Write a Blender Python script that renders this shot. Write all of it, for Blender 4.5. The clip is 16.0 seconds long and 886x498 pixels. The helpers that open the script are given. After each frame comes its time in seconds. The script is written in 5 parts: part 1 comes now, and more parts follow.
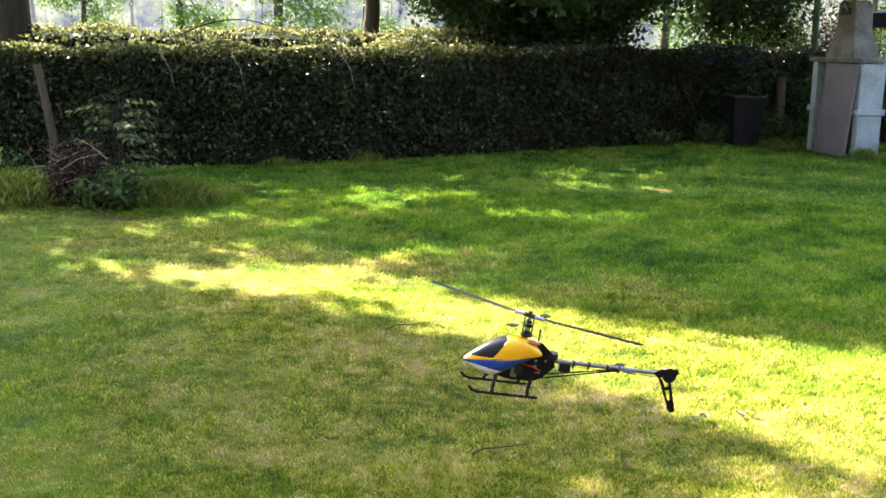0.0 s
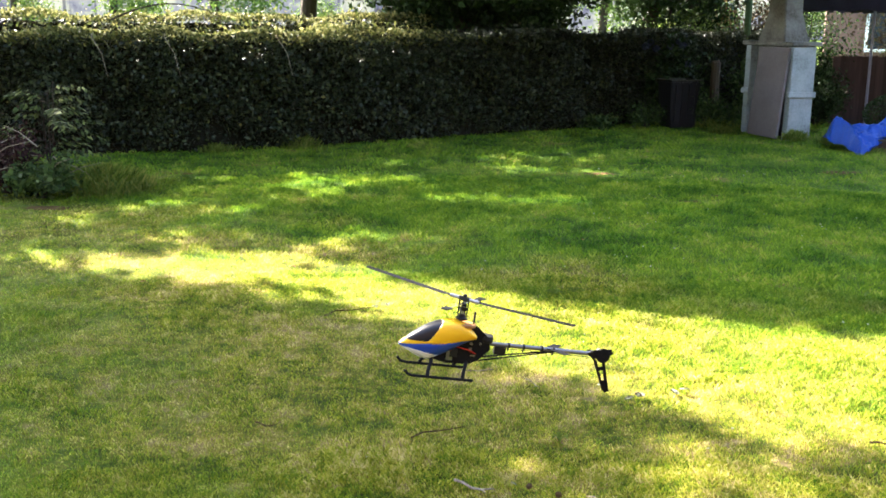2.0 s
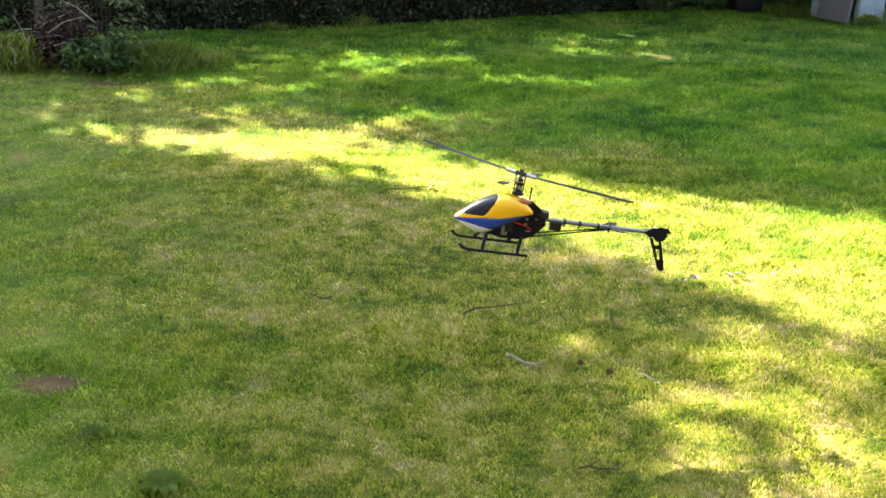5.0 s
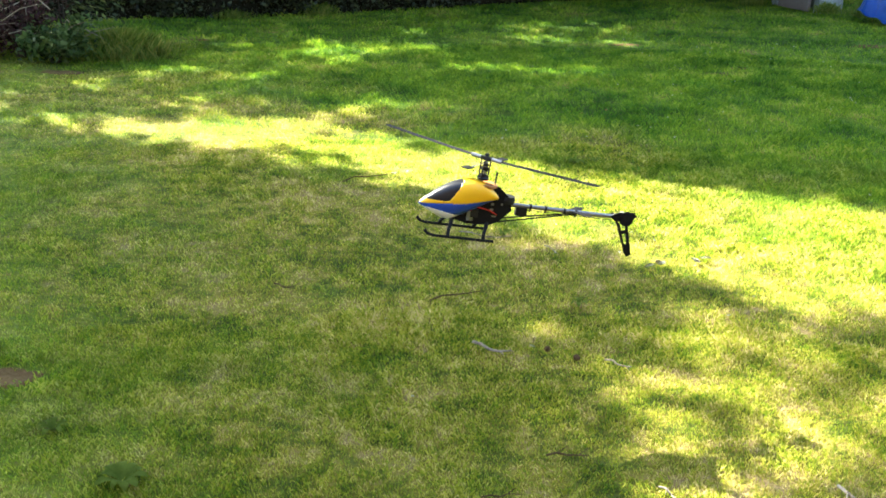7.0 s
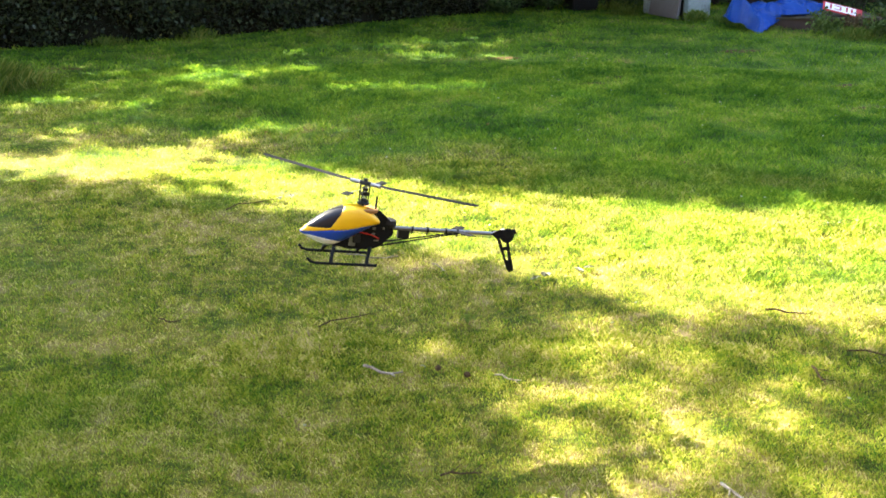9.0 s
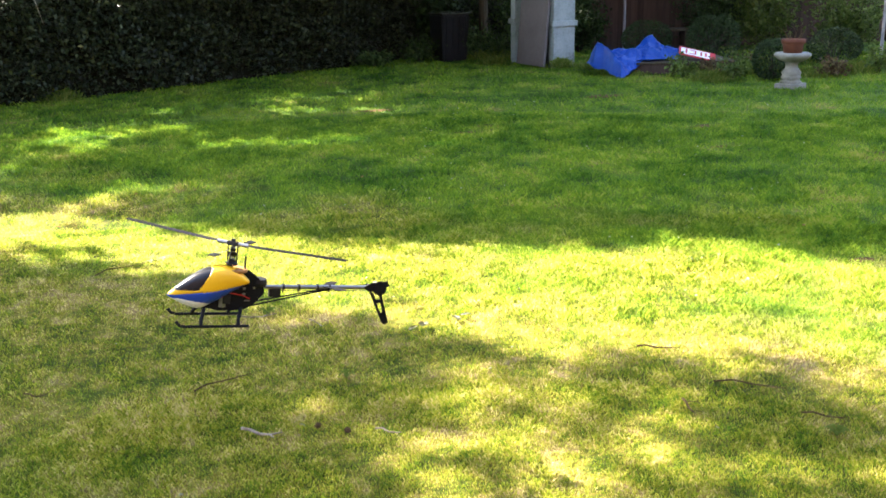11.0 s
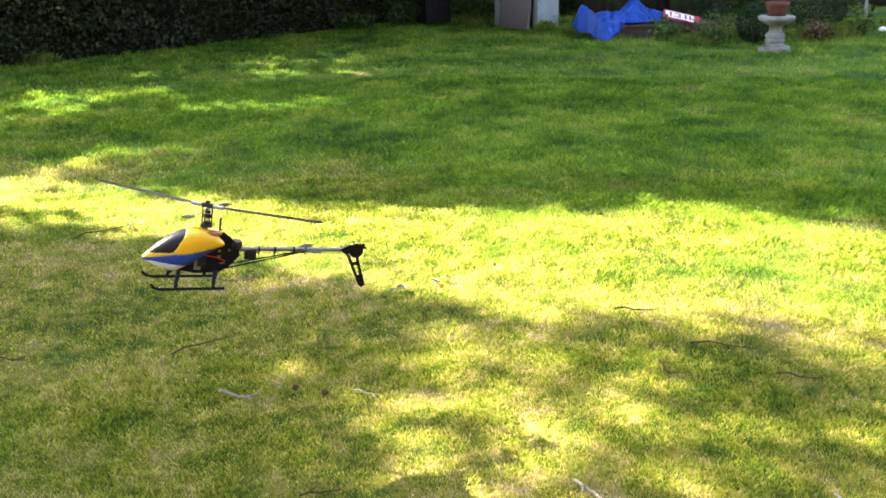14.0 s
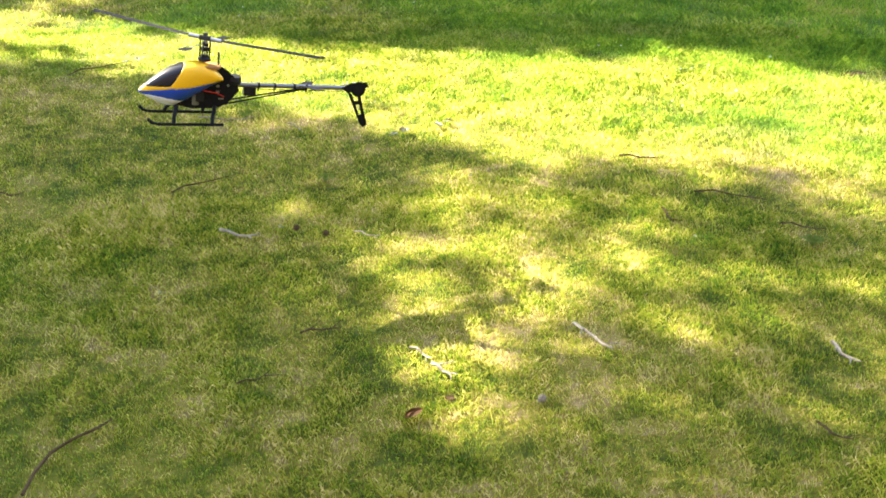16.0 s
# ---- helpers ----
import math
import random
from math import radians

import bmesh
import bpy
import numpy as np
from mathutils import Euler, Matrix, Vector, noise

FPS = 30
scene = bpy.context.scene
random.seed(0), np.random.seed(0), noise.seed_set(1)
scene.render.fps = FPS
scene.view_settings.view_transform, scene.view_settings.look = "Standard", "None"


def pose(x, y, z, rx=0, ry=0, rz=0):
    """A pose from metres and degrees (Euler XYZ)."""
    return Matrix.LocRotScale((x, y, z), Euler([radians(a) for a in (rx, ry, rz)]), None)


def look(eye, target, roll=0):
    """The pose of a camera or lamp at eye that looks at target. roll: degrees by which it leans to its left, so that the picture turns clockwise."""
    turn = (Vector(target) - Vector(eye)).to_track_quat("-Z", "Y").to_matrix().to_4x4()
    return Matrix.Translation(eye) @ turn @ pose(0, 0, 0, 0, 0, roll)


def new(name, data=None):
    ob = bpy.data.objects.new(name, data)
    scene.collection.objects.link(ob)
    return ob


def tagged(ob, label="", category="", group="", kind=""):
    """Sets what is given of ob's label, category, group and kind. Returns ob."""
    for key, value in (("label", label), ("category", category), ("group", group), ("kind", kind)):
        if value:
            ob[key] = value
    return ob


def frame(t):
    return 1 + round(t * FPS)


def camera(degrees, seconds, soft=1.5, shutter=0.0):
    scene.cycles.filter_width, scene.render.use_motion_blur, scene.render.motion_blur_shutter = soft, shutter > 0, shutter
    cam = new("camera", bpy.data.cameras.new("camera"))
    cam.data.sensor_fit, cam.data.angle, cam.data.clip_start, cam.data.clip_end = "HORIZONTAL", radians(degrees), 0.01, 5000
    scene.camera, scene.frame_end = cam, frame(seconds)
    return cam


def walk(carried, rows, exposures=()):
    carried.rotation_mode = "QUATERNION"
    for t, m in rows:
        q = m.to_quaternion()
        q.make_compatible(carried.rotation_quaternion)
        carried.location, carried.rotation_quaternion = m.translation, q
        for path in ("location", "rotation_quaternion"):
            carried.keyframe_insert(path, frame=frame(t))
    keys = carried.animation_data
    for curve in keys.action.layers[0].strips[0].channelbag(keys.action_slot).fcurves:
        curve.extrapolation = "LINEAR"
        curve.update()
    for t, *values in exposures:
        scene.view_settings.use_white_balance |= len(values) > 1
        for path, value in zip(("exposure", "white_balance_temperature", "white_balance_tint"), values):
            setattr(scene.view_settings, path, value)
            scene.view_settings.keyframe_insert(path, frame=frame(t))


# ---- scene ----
cam = camera(47.6, 16.0, soft=1.7)
PATH = [
    (0, (-0.036, 0.038, 1.477), (-0.012, 1.996, 1.071), 0.6),
    (0.5, (-0.028, 0.042, 1.475), (0.015, 1.998, 1.058), 0.9),
    (1, (-0.019, 0.048, 1.478), (0.058, 2.001, 1.054), 0.9),
    (1.5, (-0.007, 0.04, 1.476), (0.11, 1.991, 1.052), 0.7),
    (2, (-0.009, 0.039, 1.474), (0.128, 1.987, 1.04), 0.5),
    (2.5, (-0.009, 0.036, 1.472), (0.128, 1.981, 1.026), 0.5),
    (3, (-0.007, 0.038, 1.471), (0.125, 1.981, 1.013), 0.3),
    (3.5, (-0.003, 0.041, 1.467), (0.13, 1.978, 0.985), 0.4),
    (4, (-0.018, 0.033, 1.456), (0.09, 1.962, 0.94), 0.5),
    (4.5, (-0.029, 0.04, 1.438), (0.015, 1.948, 0.84), 0.6),
    (4.7, (-0.019, 0.042, 1.436), (0.012, 1.935, 0.794), 0.8),
    (7, (-0.015, 0.082, 1.407), (0.086, 1.964, 0.739), 1.0),
    (7.5, (-0.015, 0.082, 1.409), (0.118, 1.964, 0.745), 1.2),
    (8, (0.002, 0.071, 1.418), (0.174, 1.951, 0.755), 0.7),
    (8.5, (0.009, 0.073, 1.417), (0.254, 1.946, 0.759), 0.4),
    (9, (0.021, 0.075, 1.437), (0.328, 1.945, 0.797), -0.2),
    (9.5, (0.035, 0.07, 1.444), (0.427, 1.937, 0.842), -0.4),
    (10, (0.052, 0.064, 1.451), (0.516, 1.924, 0.884), -0.7),
    (10.2, (0.043, 0.064, 1.449), (0.534, 1.922, 0.894), -0.8),
    (12.3, (0.092, 0.038, 1.45), (0.655, 1.879, 0.906), -0.9),
    (12.5, (0.091, 0.043, 1.454), (0.657, 1.877, 0.89), -0.4),
    (13, (0.091, 0.046, 1.446), (0.667, 1.869, 0.859), -0.5),
    (13.5, (0.089, 0.047, 1.448), (0.648, 1.873, 0.853), -0.7),
    (14, (0.086, 0.052, 1.438), (0.643, 1.872, 0.823), -1.0),
    (14.5, (0.094, 0.051, 1.424), (0.652, 1.837, 0.717), -0.7),
    (15, (0.09, 0.059, 1.406), (0.638, 1.81, 0.61), -0.3),
    (15.5, (0.088, 0.07, 1.403), (0.618, 1.797, 0.545), -0.1),
    (16, (0.086, 0.081, 1.399), (0.608, 1.794, 0.51), 0.1),
]
walk(cam, [(t, look(eye, target, roll)) for t, eye, target, roll in PATH], [(0, 3.60, 7000, 14), (3, 3.60, 7000, 13), (4.7, 3.58, 6950, 10), (7, 3.56, 6900, 3), (8, 3.56, 6900, 3), (9.5, 3.58, 7000, 11), (12.3, 3.58, 7000, 15), (14.5, 3.58, 7050, 13), (16, 3.58, 7100, 10)])

# ---- daylight ----
SUN_AZ = Vector((-0.66, 0.75, 0.0)).normalized()
SUN_EL = radians(37)
TO_SUN = Vector((SUN_AZ.x * math.cos(SUN_EL), SUN_AZ.y * math.cos(SUN_EL), math.sin(SUN_EL)))
world = bpy.data.worlds.new("sky")
scene.world = world
world.use_nodes = True
wn = world.node_tree.nodes
sky = wn.new("ShaderNodeTexSky")
sky.sky_type = "NISHITA"
sky.sun_disc = False
sky.sun_elevation = SUN_EL
sky.sun_rotation = math.atan2(SUN_AZ.x, SUN_AZ.y)
sky.air_density, sky.dust_density = 1.0, 1.5
world.node_tree.links.new(sky.outputs[0], wn["Background"].inputs[0])
wn["Background"].inputs[1].default_value = 0.125
sun_data = bpy.data.lights.new("sun", "SUN")
sun_data.energy = 4.6
sun_data.angle = radians(0.53)
sun_data.color = (1.0, 0.95, 0.86)
sun = new("sun", sun_data)
sun.matrix_world = look((0, 0, 30), Vector((0, 0, 30)) - TO_SUN)


# ---- materials ----
def material(name, stops, scale=8.0, rough=0.7, metal=0.0, bump=0.0, bump_scale=None, fine=0.35, through_light=0.0, island=0.0, piece=0.0, gloss=0.2, stretch=(1, 1, 1), coat=0.0):
    """A surface whose colour runs over the stops by noise at two scales, with optional relief, translucency and variation from piece to piece."""
    m = bpy.data.materials.new(name)
    m.use_nodes = True
    nt = m.node_tree
    n, l = nt.nodes, nt.links
    bsdf = n["Principled BSDF"]
    bsdf.inputs["Roughness"].default_value = rough
    bsdf.inputs["Metallic"].default_value = metal
    bsdf.inputs["Specular IOR Level"].default_value = gloss
    bsdf.inputs["Coat Weight"].default_value = coat
    tc = n.new("ShaderNodeTexCoord")
    mp = n.new("ShaderNodeMapping")
    mp.inputs["Scale"].default_value = stretch
    l.new(tc.outputs["Object"], mp.inputs[0])
    big = n.new("ShaderNodeTexNoise")
    big.inputs["Scale"].default_value, big.inputs["Detail"].default_value = scale, 4
    small = n.new("ShaderNodeTexNoise")
    small.inputs["Scale"].default_value, small.inputs["Detail"].default_value = scale * 9, 3
    l.new(mp.outputs[0], big.inputs[0])
    l.new(mp.outputs[0], small.inputs[0])
    mixed = n.new("ShaderNodeMix")
    mixed.inputs[0].default_value = fine
    l.new(big.outputs[0], mixed.inputs[2])
    l.new(small.outputs[0], mixed.inputs[3])
    value = mixed.outputs[0]
    if island or piece:
        source = n.new("ShaderNodeNewGeometry").outputs["Random Per Island"] if island else n.new("ShaderNodeObjectInfo").outputs["Random"]
        mix2 = n.new("ShaderNodeMix")
        mix2.inputs[0].default_value = island or piece
        l.new(value, mix2.inputs[2])
        l.new(source, mix2.inputs[3])
        value = mix2.outputs[0]
    ramp = n.new("ShaderNodeValToRGB")
    while len(ramp.color_ramp.elements) < len(stops):
        ramp.color_ramp.elements.new(0.5)
    for e, (p, c) in zip(ramp.color_ramp.elements, stops):
        e.position, e.color = p, (*c, 1)
    l.new(value, ramp.inputs[0])
    l.new(ramp.outputs[0], bsdf.inputs["Base Color"])
    if bump:
        b = n.new("ShaderNodeBump")
        b.inputs["Strength"].default_value, b.inputs["Distance"].default_value = 1.0, bump
        bn = n.new("ShaderNodeTexNoise")
        bn.inputs["Scale"].default_value, bn.inputs["Detail"].default_value = bump_scale or scale * 4, 5
        l.new(mp.outputs[0], bn.inputs[0])
        l.new(bn.outputs[0], b.inputs["Height"])
        l.new(b.outputs[0], bsdf.inputs["Normal"])
    if through_light:
        tr = n.new("ShaderNodeBsdfTranslucent")
        l.new(ramp.outputs[0], tr.inputs[0])
        add = n.new("ShaderNodeMixShader")
        add.inputs[0].default_value = through_light
        l.new(bsdf.outputs[0], add.inputs[1])
        l.new(tr.outputs[0], add.inputs[2])
        l.new(add.outputs[0], n["Material Output"].inputs[0])
    return m



def lawn_material(name, moss, lush, rough, through_light, relief=0.0):
    """Turf: yellow moss and straw in the dry part of the lawn, running into lush green, in patches of a hand's to an arm's width."""
    m = bpy.data.materials.new(name)
    m.use_nodes = True
    n, l = m.node_tree.nodes, m.node_tree.links
    bsdf = n["Principled BSDF"]
    bsdf.inputs["Roughness"].default_value = rough
    bsdf.inputs["Specular IOR Level"].default_value = 0.1

    def noise_of(scale, detail):
        t = n.new("ShaderNodeTexNoise")
        t.inputs["Scale"].default_value, t.inputs["Detail"].default_value = scale, detail
        l.new(tc.outputs["Object"], t.inputs[0])
        return t.outputs[0]

    def calc(op, a, b):
        k = n.new("ShaderNodeMath")
        k.operation = op
        for i, v in enumerate((a, b)):
            if isinstance(v, (int, float)):
                k.inputs[i].default_value = v
            else:
                l.new(v, k.inputs[i])
        return k.outputs[0]

    def ramp_of(stops, value):
        r = n.new("ShaderNodeValToRGB")
        while len(r.color_ramp.elements) < len(stops):
            r.color_ramp.elements.new(0.5)
        for e, (p, c) in zip(r.color_ramp.elements, stops):
            e.position, e.color = p, (*c, 1)
        l.new(value, r.inputs[0])
        return r.outputs[0]

    tc = n.new("ShaderNodeTexCoord")
    xyz = n.new("ShaderNodeSeparateXYZ")
    l.new(tc.outputs["Object"], xyz.inputs[0])
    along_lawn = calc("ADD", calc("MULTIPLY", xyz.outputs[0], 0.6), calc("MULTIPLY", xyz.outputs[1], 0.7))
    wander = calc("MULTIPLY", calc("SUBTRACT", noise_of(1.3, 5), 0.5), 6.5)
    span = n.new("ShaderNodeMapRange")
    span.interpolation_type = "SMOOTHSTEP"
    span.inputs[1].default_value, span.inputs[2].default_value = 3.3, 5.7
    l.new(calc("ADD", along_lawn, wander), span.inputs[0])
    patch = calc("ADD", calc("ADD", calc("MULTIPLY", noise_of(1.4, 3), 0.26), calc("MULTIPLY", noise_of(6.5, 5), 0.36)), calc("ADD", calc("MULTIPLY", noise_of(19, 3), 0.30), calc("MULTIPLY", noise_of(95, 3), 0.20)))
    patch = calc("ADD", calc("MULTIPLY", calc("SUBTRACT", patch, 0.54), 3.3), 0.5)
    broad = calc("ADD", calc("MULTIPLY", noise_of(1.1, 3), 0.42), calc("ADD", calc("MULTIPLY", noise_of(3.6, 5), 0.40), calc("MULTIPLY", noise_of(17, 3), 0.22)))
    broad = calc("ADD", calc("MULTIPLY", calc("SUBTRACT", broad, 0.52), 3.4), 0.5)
    if through_light:
        g = n.new("ShaderNodeNewGeometry")
        broad = calc("ADD", calc("MULTIPLY", broad, 0.66), calc("MULTIPLY", g.outputs["Random Per Island"], 0.34))
        patch = calc("ADD", calc("MULTIPLY", patch, 0.60), calc("MULTIPLY", g.outputs["Random Per Island"], 0.40))
    mix = n.new("ShaderNodeMix")
    mix.data_type = "RGBA"
    # near left of the lawn leans towards the darker green ramp
    near_left = n.new("ShaderNodeMapRange")
    near_left.interpolation_type = "SMOOTHSTEP"
    near_left.inputs[1].default_value, near_left.inputs[2].default_value, near_left.inputs[4].default_value = 0.3, 2.0, 0.72
    l.new(calc("ADD", calc("ADD", calc("MULTIPLY", xyz.outputs[0], -0.8), calc("MULTIPLY", xyz.outputs[1], -0.25)), calc("ADD", calc("MULTIPLY", wander, 0.5), 1.25)), near_left.inputs[0])
    l.new(calc("MAXIMUM", span.outputs[0], near_left.outputs[0]), mix.inputs[0])
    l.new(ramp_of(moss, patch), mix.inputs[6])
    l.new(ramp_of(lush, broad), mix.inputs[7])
    l.new(mix.outputs[2], bsdf.inputs["Base Color"])
    if relief:
        b = n.new("ShaderNodeBump")
        b.inputs["Strength"].default_value, b.inputs["Distance"].default_value = 1.0, relief
        l.new(noise_of(45, 5), b.inputs["Height"])
        l.new(b.outputs[0], bsdf.inputs["Normal"])
    if through_light:
        tr = n.new("ShaderNodeBsdfTranslucent")
        l.new(mix.outputs[2], tr.inputs[0])
        both = n.new("ShaderNodeMixShader")
        both.inputs[0].default_value = through_light
        l.new(bsdf.outputs[0], both.inputs[1])
        l.new(tr.outputs[0], both.inputs[2])
        l.new(both.outputs[0], n["Material Output"].inputs[0])
    return m


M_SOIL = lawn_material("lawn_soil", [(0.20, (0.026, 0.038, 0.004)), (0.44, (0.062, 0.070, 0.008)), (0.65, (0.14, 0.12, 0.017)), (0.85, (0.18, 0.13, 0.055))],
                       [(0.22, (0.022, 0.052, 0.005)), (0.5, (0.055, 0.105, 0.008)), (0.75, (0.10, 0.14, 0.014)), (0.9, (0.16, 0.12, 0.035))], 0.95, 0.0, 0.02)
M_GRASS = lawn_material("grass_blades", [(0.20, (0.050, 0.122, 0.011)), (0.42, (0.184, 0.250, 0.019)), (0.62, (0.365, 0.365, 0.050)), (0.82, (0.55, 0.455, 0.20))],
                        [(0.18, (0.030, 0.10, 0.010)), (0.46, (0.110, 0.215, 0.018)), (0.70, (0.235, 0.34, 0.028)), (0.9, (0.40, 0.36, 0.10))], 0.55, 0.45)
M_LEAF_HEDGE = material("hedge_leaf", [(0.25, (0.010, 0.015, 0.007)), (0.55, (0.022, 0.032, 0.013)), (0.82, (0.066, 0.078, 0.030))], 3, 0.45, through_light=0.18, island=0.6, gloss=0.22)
# paler copy of the hedge leaf: sunlight put into the colour
M_LEAF_SUNLIT = material("sunlit_hedge_leaf", [(0.25, (0.05, 0.065, 0.018)), (0.5, (0.12, 0.135, 0.04)), (0.78, (0.26, 0.25, 0.10))], 3, 0.6, through_light=0.3, island=0.7, gloss=0.1)
# near-black filler: the shade inside the hedge as colour
M_HEDGE_CORE = material("hedge_shade_fill", [(0.3, (0.006, 0.007, 0.004)), (0.7, (0.02, 0.018, 0.011))], 14, 0.95, bump=0.03, gloss=0.0)
M_LEAF_DARK = material("dark_leaf", [(0.25, (0.010, 0.022, 0.007)), (0.55, (0.020, 0.042, 0.012)), (0.85, (0.045, 0.075, 0.02))], 2, 0.6, through_light=0.2, island=0.6, gloss=0.12)
M_LEAF_TREE = material("tree_leaf", [(0.2, (0.045, 0.085, 0.018)), (0.55, (0.08, 0.14, 0.028)), (0.85, (0.14, 0.20, 0.04))], 1, 0.5, through_light=0.4, island=0.6)
M_BARK = material("bark", [(0.3, (0.018, 0.014, 0.011)), (0.7, (0.055, 0.043, 0.033))], 5, 0.95, bump=0.03, bump_scale=14, stretch=(1, 1, 0.25))
M_BLACK = material("black_plastic", [(0.3, (0.006, 0.006, 0.007)), (0.7, (0.012, 0.012, 0.013))], 60, 0.5, gloss=0.25)
M_CONCRETE = material("weathered_concrete", [(0.3, (0.045, 0.042, 0.034)), (0.48, (0.115, 0.11, 0.092)), (0.7, (0.18, 0.175, 0.15))], 3.5, 0.9, bump=0.006, bump_scale=60)
M_SLAB = material("grey_brown_slab", [(0.3, (0.095, 0.08, 0.078)), (0.7, (0.135, 0.115, 0.112))], 3, 0.85, bump=0.003, bump_scale=70)
M_WHITE_PANEL = material("whitewashed_concrete", [(0.28, (0.10, 0.11, 0.10)), (0.45, (0.21, 0.235, 0.23)), (0.6, (0.27, 0.30, 0.295))], 4, 0.85, bump=0.004, bump_scale=60)


# ---- mesh helpers ----
def mesh_object(name, bm, mat, smooth=False):
    me = bpy.data.meshes.new(name)
    bm.to_mesh(me)
    bm.free()
    me.materials.append(mat)
    if smooth:
        me.polygons.foreach_set("use_smooth", [True] * len(me.polygons))
    return new(name, me)


def part(name, bm, mat, parent, label="", smooth=False):
    ob = mesh_object(name, bm, mat, smooth)
    ob.parent = parent
    return tagged(ob, label=label)


def thing(name, m, label, category, group="", kind=""):
    ob = new(name)
    ob.empty_display_size = 0.1
    ob.matrix_world = m
    return tagged(ob, label, category, group, kind)


def box(bm, c, s, m=None, bevel=0.0):
    r = bmesh.ops.create_cube(bm, size=1.0)
    mm = Matrix.Translation(c) @ (m or Matrix.Identity(4)) @ Matrix.Diagonal((*s, 1))
    bmesh.ops.transform(bm, matrix=mm, verts=r["verts"])
    if bevel:
        edges = {e for v in r["verts"] for e in v.link_edges}
        bmesh.ops.bevel(bm, geom=list(edges), offset=bevel, segments=2, affect="EDGES", profile=0.6)


def tube(bm, pts, radii, seg=8, caps=True):
    """A round tapering limb through the points."""
    pts = [Vector(p) for p in pts]
    if not hasattr(radii, "__len__"):
        radii = [radii] * len(pts)
    rings = []
    side = None
    for i, p in enumerate(pts):
        d = (pts[min(i + 1, len(pts) - 1)] - pts[max(i - 1, 0)]).normalized()
        if side is None:
            side = d.orthogonal().normalized()
        side = (side - d * side.dot(d)).normalized()
        up = d.cross(side)
        rings.append([bm.verts.new(p + (side * math.cos(a) + up * math.sin(a)) * radii[i]) for a in (2 * math.pi * k / seg for k in range(seg))])
    for a, b in zip(rings, rings[1:]):
        for k in range(seg):
            bm.faces.new((a[k], a[(k + 1) % seg], b[(k + 1) % seg], b[k]))
    if caps:
        bm.faces.new(rings[0][::-1])
        bm.faces.new(rings[-1])


def lathe(bm, profile, seg=20, c=(0, 0, 0)):
    rings = [[bm.verts.new((c[0] + r * math.cos(a), c[1] + r * math.sin(a), c[2] + z)) for a in (2 * math.pi * k / seg for k in range(seg))] for r, z in profile]
    for a, b in zip(rings, rings[1:]):
        for k in range(seg):
            bm.faces.new((a[k], a[(k + 1) % seg], b[(k + 1) % seg], b[k]))
    bm.faces.new(rings[0][::-1])
    bm.faces.new(rings[-1])


def loft(bm, rings):
    rows = [[bm.verts.new(p) for p in r] for r in rings]
    k = len(rows[0])
    for a, b in zip(rows, rows[1:]):
        for i in range(k):
            bm.faces.new((a[i], a[(i + 1) % k], b[(i + 1) % k], b[i]))
    bm.faces.new(rows[0][::-1])
    bm.faces.new(rows[-1])


def polygons_object(name, verts, per, mat):
    """One object out of many loose polygons, each with the same number of corners."""
    n = len(verts)
    me = bpy.data.meshes.new(name)
    me.vertices.add(n)
    me.vertices.foreach_set("co", np.asarray(verts, np.float32).ravel())
    me.loops.add(n)
    me.loops.foreach_set("vertex_index", np.arange(n, dtype=np.int32))
    me.polygons.add(n // per)
    me.polygons.foreach_set("loop_start", np.arange(0, n, per, dtype=np.int32))
    me.update(calc_edges=True)
    me.materials.append(mat)
    return new(name, me)


def leaf_points(centres, size, rng, flat=0.0, spread=0.45, slim=0.55):
    """Pointed four-cornered leaves round the centres, turned at random; flat near 1 lays them level."""
    n = len(centres)
    s = size * (1 + spread * (rng.random((n, 1)) * 2 - 1))
    a = rng.normal(size=(n, 3))
    a[:, 2] *= 1 - flat
    a /= np.linalg.norm(a, axis=1, keepdims=True)
    b = rng.normal(size=(n, 3))
    b -= a * (a * b).sum(1, keepdims=True)
    if flat:
        b[:, 2] *= 1 - flat
    b /= np.linalg.norm(b, axis=1, keepdims=True)
    nrm = np.cross(a, b)
    base, tip = centres - a * s * 0.5, centres + a * s * 0.5
    mid = centres + nrm * s * 0.12
    return np.stack([base, mid + b * s * slim * 0.5, tip, mid - b * s * slim * 0.5], 1).reshape(-1, 3)


# ---- the lawn ----
def swell(x, y):
    return 0.012 * np.sin(1.7 * x + 0.6 * y) * np.sin(1.1 * y - 0.4 * x + 1) + 0.006 * np.sin(5.1 * x + 1.2) * np.sin(4.3 * y)


def stretch_axis(near0, near1, step, far):
    inner = np.arange(near0, near1 + step / 2, step)
    out = [step * 2 ** k for k in range(1, 14)]
    out = np.cumsum(out)
    out = out[out < far]
    return np.concatenate([near0 - out[::-1], inner, near1 + out])


gx, gy = stretch_axis(-8, 14, 0.12, 600), stretch_axis(-4, 22, 0.12, 600)
X, Y = np.meshgrid(gx, gy)
fade = np.clip((25 - np.hypot(X - 2, Y - 8)) / 8, 0, 1)
verts = np.stack([X, Y, swell(X, Y) * fade], -1).reshape(-1, 3)
idx = np.arange(len(verts)).reshape(X.shape)
quads = np.stack([idx[:-1, :-1], idx[:-1, 1:], idx[1:, 1:], idx[1:, :-1]], -1).reshape(-1, 4)
me = bpy.data.meshes.new("ground")
me.from_pydata(verts.tolist(), [], quads.tolist())
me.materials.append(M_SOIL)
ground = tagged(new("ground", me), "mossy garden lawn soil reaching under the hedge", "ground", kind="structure")


